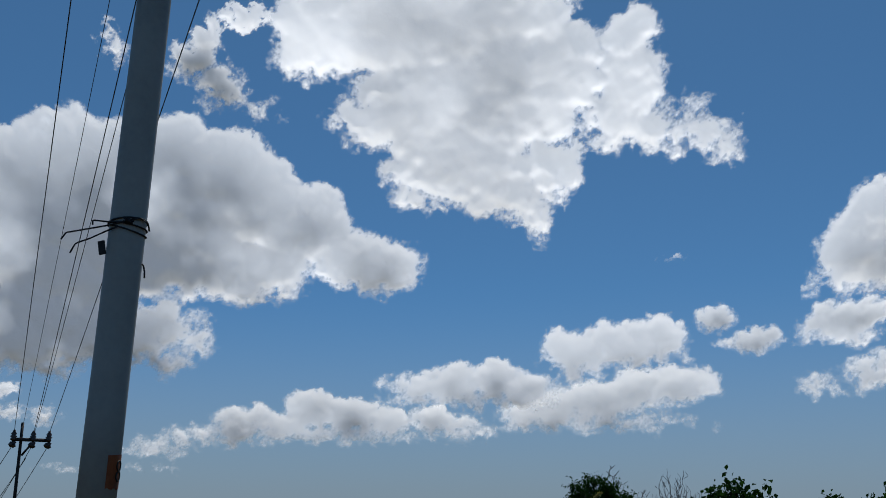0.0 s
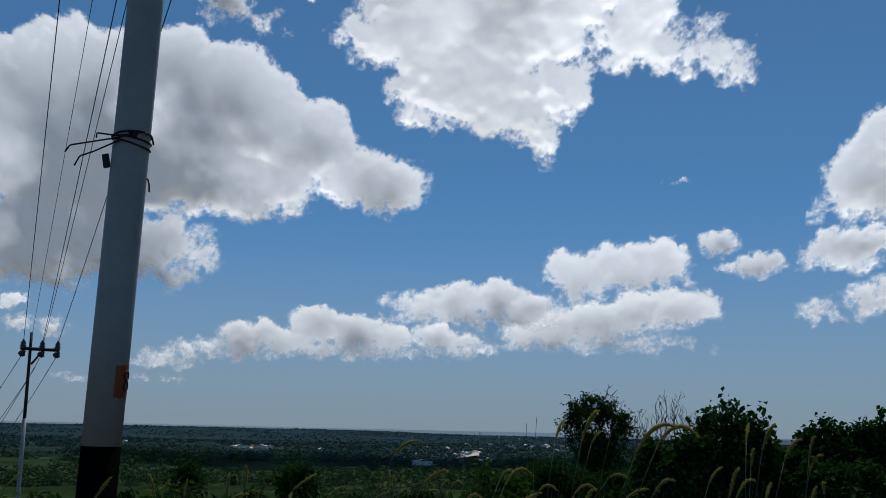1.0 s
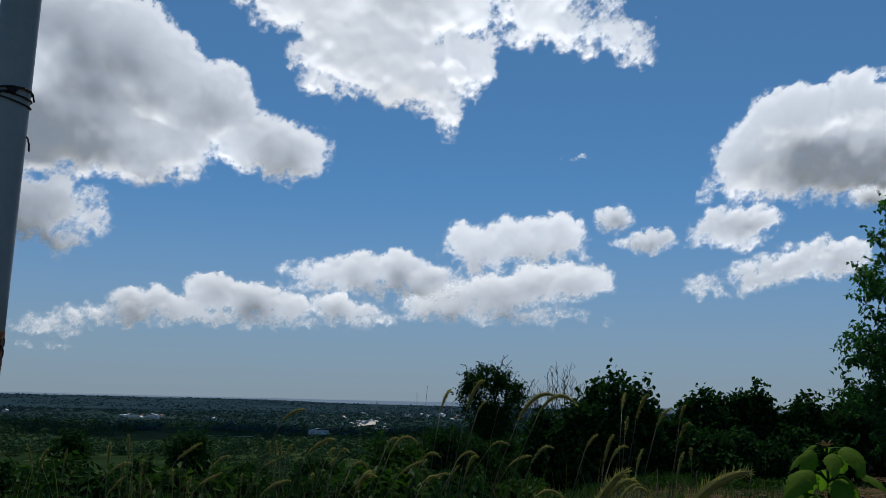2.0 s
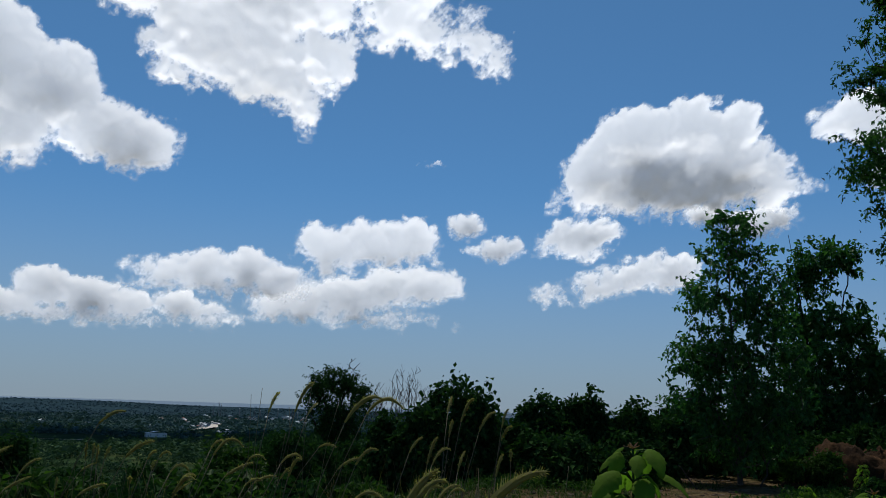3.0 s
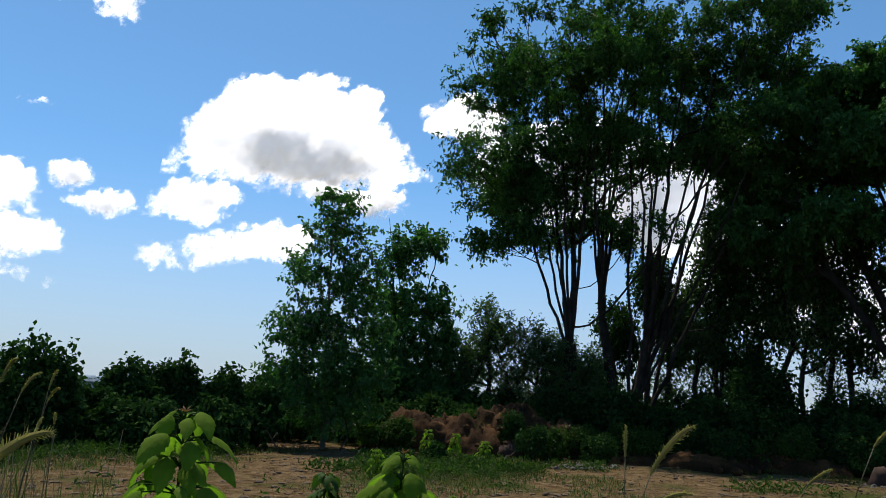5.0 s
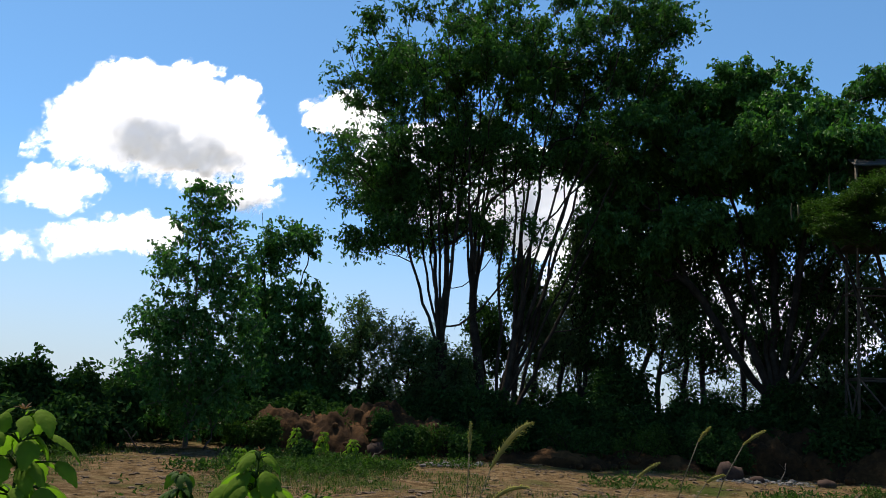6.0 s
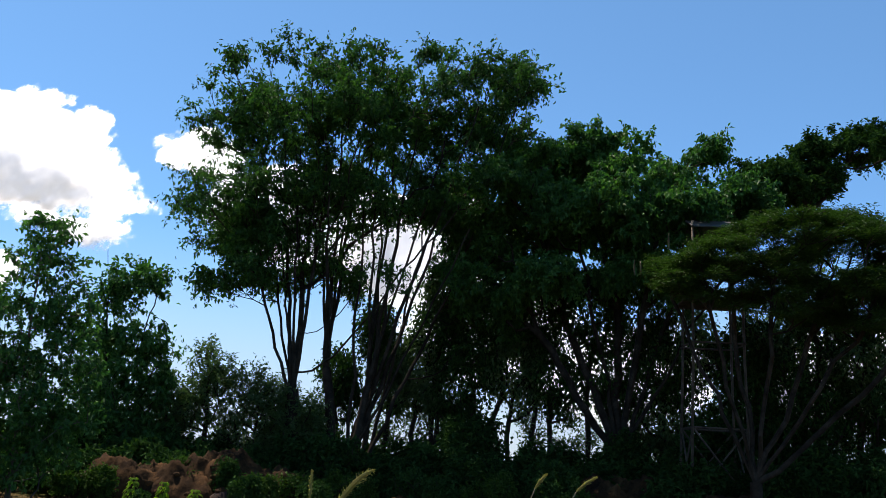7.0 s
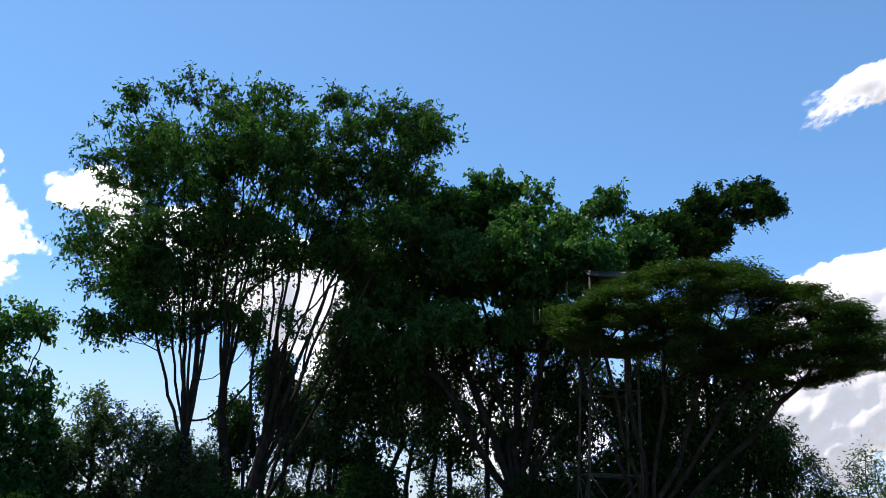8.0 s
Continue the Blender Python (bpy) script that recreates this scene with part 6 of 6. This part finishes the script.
def foxtails():
    rng = np.random.default_rng(91)
    # azimuth and elevation of each head's foot and tip, its arch and distance
    right_side = ((12.6, -1.2, 15.0, 0.4, 0.12, 2.88), (14.0, -0.6, 16.4, -0.2, 0.18, 2.89), (9.2, -0.6, 10.3, 1.3, 0.08, 3.08), (7.5, -0.7, 8.1, 0.6, 0.06, 3.07), (9.8, -0.8, 10.4, 0.0, 0.04, 3.48), (13.5, -3.9, 14.9, -2.9, 0.12, 2.79), (9.3, -4.7, 10.1, -3.6, 0.1, 2.67), (8.7, -3.9, 10.0, -3.5, 0.12, 2.77), (10.9, -2.8, 12.0, -2.8, 0.06, 3.08), (13.7, -6.2, 15.8, -6.2, 0.15, 2.49), (16.9, -3.0, 17.7, -2.0, 0.05, 2.89), (18.1, -3.7, 18.7, -2.0, 0.08, 2.9), (18.5, -3.7, 19.6, -2.7, 0.12, 2.8), (17.2, -8.6, 20.1, -4.1, 0.06, 1.79), (17.8, -7.5, 20.5, -4.8, 0.12, 1.9))
    middle = ((17.5, -6.7, 18.4, -5.2, 0.05, 2.4), (18.2, -6.7, 19.2, -5.0, 0.1, 2.4), (19.1, -6.1, 20.5, -5.0, 0.08, 2.51), (22.3, -8.5, 27.5, -3.9, 0.06, 1.61), (19.4, -1.9, 19.6, -0.8, 0.02, 3.01), (19.2, -0.4, 19.4, 0.7, 0.01, 3.1), (20.1, -0.9, 20.9, 0.6, 0.08, 3.11), (20.1, -4.1, 20.5, -2.8, 0.03, 2.91), (21.3, -1.5, 22.3, -0.2, 0.08, 3.11), (22.7, -1.2, 23.1, 0.0, 0.08, 3.22), (22.7, -2.0, 23.4, -1.1, 0.08, 3.22), (22.6, -4.3, 23.0, -2.9, 0.05, 2.91), (23.4, -3.3, 23.4, -2.6, 0.01, 3.12), (18.4, -5.7, 19.6, -5.2, 0.1, 2.5), (19.8, -5.5, 20.7, -5.3, 0.1, 2.71))
    left_side = ((-3.5, -3.8, -3.5, -2.9, 0.02, 3.32), (-3.1, -3.8, -3.1, -2.9, 0.02, 3.32), (-2.8, -4.1, -2.8, -3.0, 0.01, 3.22), (-2.4, -3.8, -2.1, -3.1, 0.08, 3.32), (-1.0, -3.7, 0.6, -2.7, 0.03, 2.92), (0.2, -3.8, 0.7, -3.3, 0.1, 3.13), (0.9, -3.7, 1.6, -3.5, 0.15, 3.13), (0.6, -4.5, 0.8, -3.9, 0.05, 2.93), (1.8, -4.6, 3.0, -4.6, 0.2, 2.83), (2.5, -5.2, 3.4, -4.8, 0.1, 2.73), (-0.6, -5.3, -0.6, -4.9, 0.02, 2.92), (4.3, -3.5, 6.1, -2.9, 0.2, 2.93), (4.0, -3.1, 4.8, -2.6, 0.12, 3.13), (6.4, -3.9, 7.6, -3.7, 0.15, 2.94), (6.5, -5.4, 7.6, -5.0, 0.1, 2.74), (2.2, -6.1, 3.5, -5.0, 0.1, 2.63), (-2.8, -1.7, -1.3, -0.9, 0.06, 3.0))
    for az, el, az2, el2, bow, d in right_side + middle + left_side:
        d2, bow = d + rng.normal(0, 0.03), bow * 1.5 + 0.06
        foxtail(rng, polar(az, d, height_at(el, d)), polar(az2, d2, height_at(el2, d2)), bow)
    for _ in range(26):
        az, d = rng.uniform(-30, 12), rng.uniform(2.9, 4.8)
        el = rng.uniform(-6.2, -4.0)
        high, wide = rng.uniform(0.4, 1.3), rng.uniform(-0.3, 1.2)
        foxtail(rng, polar(az, d, height_at(el, d)), polar(az + wide * 1.4, d, height_at(el + high * 1.2, d)), rng.uniform(0.02, 0.15))
    # heads standing clear of the bare ground
    for az, el, az2, el2, bow, d in ((61.4, -3.4, 61.4, -1.5, 0.01, 2.32), (63.6, -4.3, 66.1, -1.3, 0.12, 2.13), (74.6, -1.8, 75.3, -0.9, 0.04, 2.6), (77.4, -1.8, 78.6, -0.9, 0.04, 2.52), (71.4, -4.2, 72.7, -3.2, 0.05, 2.48), (75.4, -4.1, 76.4, -3.6, 0.05, 2.5), (63.8, -6.2, 66.1, -5.3, 0.12, 2.13)):
        foxtail(rng, polar(az, d, height_at(el, d)), polar(az2, d, height_at(el2, d)), bow)
    # bare forked dry stems
    for az, d, z, n in ((65, 2.6, 1.2, 5), (20.5, 3.0, 1.25, 6), (21.6, 3.1, 1.3, 5), (5.8, 5.0, 1.62, 3), (8.4, 6, 1.72, 3), (24.0, 3.6, 1.35, 4)):
        foot = stand(az, d)
        bits = []
        for _ in range(n):
            tip = np.array((rng.normal(0.05, 0.1), rng.normal(0, 0.1), z - foot.z - rng.uniform(0, 0.35)))
            bits.append(tube(np.array(bent((0, 0, -0.02), tip, rng, 7, 0.06)), np.linspace(0.0028, 0.0012, 7), 5))
        ob = piece("dry_stem", mesh_of("dry_stem", *joined(bits), True), STRAW)
        ob.location = foot
        tagged(ob, "bare dry straw-coloured stems standing in the grass", "grass", "dry stems")


foxtails()


def broad_leaf(length, width, droop, fold=0.25, cols=19, rows=9):
    """A large soft leaf along +x with raised side veins, nodding at its tip, with a little thickness."""
    u = np.linspace(0, 1, cols)
    w = np.linspace(-1, 1, rows)
    U, W = np.meshgrid(u, w, indexing="ij")
    outline = np.sin(np.pi * np.clip(U, 0, 1) ** 0.72) ** 0.75 * (1 - 0.15 * U) + 0.02
    wavy = 1 + 0.09 * np.sin(U * 36) + 0.05 * np.sin(U * 17 + droop * 5)
    y = W * width / 2 * outline * wavy
    vein = 0.045 * length * np.abs(np.sin((U * 6 - np.abs(W) * 1.2) * np.pi))
    angle = droop * U**1.3
    x = length * (np.sin(angle) / max(droop, 0.05) if droop > 0.05 else U)
    z = -length * 0.55 * droop * U**2 + fold * np.abs(y) * (1 - 0.8 * np.abs(W)) - 0.35 * np.abs(y) * np.abs(W) * droop + vein * (1 - np.abs(W)) ** 0.5
    z = z + 0.05 * length * fbm(np.stack([U.ravel() * 3.2, W.ravel() * 1.8, np.full(U.size, droop * 9)], -1), 3, 0.5, 31).reshape(U.shape) * U
    x = length * U * (1 - 0.18 * droop * U)
    v = np.stack([x, y, z], -1).reshape(-1, 3)
    i, j = np.meshgrid(np.arange(cols - 1), np.arange(rows - 1), indexing="ij")
    q = np.stack([i * rows + j, (i + 1) * rows + j, (i + 1) * rows + j + 1, i * rows + j + 1], -1).reshape(-1, 4)
    return mesh_of("leaf", v, q, True)


def sapling(label, foot, high, tiers, seed, leaf_len, spread=1.0, mat=None):
    """A soft upright stem with pairs of large drooping leaves and a bud of small ones on top."""
    rng = np.random.default_rng(seed)
    top = holder("sapling", foot, label, "plant", "broad-leaved saplings")
    stem = np.array(bent((0, 0, -0.03), (rng.normal(0, 0.02), rng.normal(0, 0.02), high), rng, 9, 0.05))
    piece("stem", mesh_of("stem", *tube(stem, np.linspace(0.011, 0.004, 9), 8), True), LEAF_WEED, top)
    big = [broad_leaf(leaf_len * k, leaf_len * 0.58 * k, d) for k, d in ((1.0, 1.15), (0.85, 0.95), (1.1, 1.4), (0.65, 0.8), (0.95, 1.3), (1.05, 1.0))]
    for m in big:
        m.materials.append(mat or LEAF_BROAD)
    small = broad_leaf(leaf_len * 0.24, leaf_len * 0.07, 0.5)
    small.materials.append(BUD_RED)
    turn = rng.uniform(0, 360)
    for k in range(tiers):
        u = 1 - (0.02 + k * 0.075 + rng.uniform(0, 0.02)) / high
        p = np.array([np.interp(u, np.linspace(0, 1, 9), stem[:, a]) for a in range(3)])
        for side in range(9):
            yaw = turn + side * 40 + rng.uniform(-25, 25)
            reach = (0.03 + 0.012 * min(k, 4)) * spread * rng.uniform(0.6, 1.7)
            up = 0.03 * rng.uniform(0.4, 1.3)
            tip = p + (math.cos(radians(yaw)) * reach, math.sin(radians(yaw)) * reach, up)
            mid = (p + tip) / 2 + (0, 0, up * 0.4)
            piece("leaf_stalk", mesh_of("leaf_stalk", *tube([p, mid, tip], 0.0028, 5), True), LEAF_WEED, top)
            ob = piece("leaf", big[rng.integers(6)], None, top)
            grown = rng.uniform(0.7, 1.15) * (0.8 if k == 0 else 1)
            ob.matrix_local = Matrix.Translation(tip) @ Matrix.Scale(grown, 4) @ pose(0, 0, 0, 0, 0, yaw + rng.uniform(-35, 35)) @ pose(0, 0, 0, rng.uniform(-25, 25), rng.uniform(-6, 30) + 3 * k, 0)
        turn += 47 + rng.uniform(-12, 12)
    for k in range(5):
        ob = piece("bud_leaf", small, None, top)
        ob.matrix_local = Matrix.Translation(stem[-1]) @ pose(0, 0, 0, 0, -rng.uniform(15, 75), 72 * k + rng.uniform(-15, 15))
    return top


def saplings():
    base = lambda x, y: Vector((x, y, ground_z(x, y)))
    sapling("bright green sapling with large soft drooping leaves", base(1.57, 2.67), 1.37, 7, 201, 0.15, 1.5)
    sapling("bright green sapling with large soft drooping leaves", base(2.66, 2.76), 1.2, 6, 202, 0.14, 1.3)
    sapling("yellowish green sapling with broad drooping leaves", base(2.82, 2.5), 1.05, 6, 203, 0.14, 1.3)
    sapling("small dark-leaved sapling on the bare ground", base(2.85, 3.55), 1.02, 5, 204, 0.12, 0.7, LEAF_WEED)
    sapling("low bright green sapling in the grass", base(1.55, 2.95), 0.95, 5, 205, 0.12)
    sapling("low bright green sapling in the grass", base(1.2, 2.7), 0.95, 5, 209, 0.11)
    for k, (az, d, h) in enumerate(((42.6, 20.4, 0.62), (44.3, 20.6, 0.55), (46.3, 19.2, 0.5), (39.6, 15.0, 0.5))):
        p = stand(az, d)
        sapling("small bright green seedling before the clay heap", p, h, 6, 206 + k, 0.13, 1.3)


saplings()
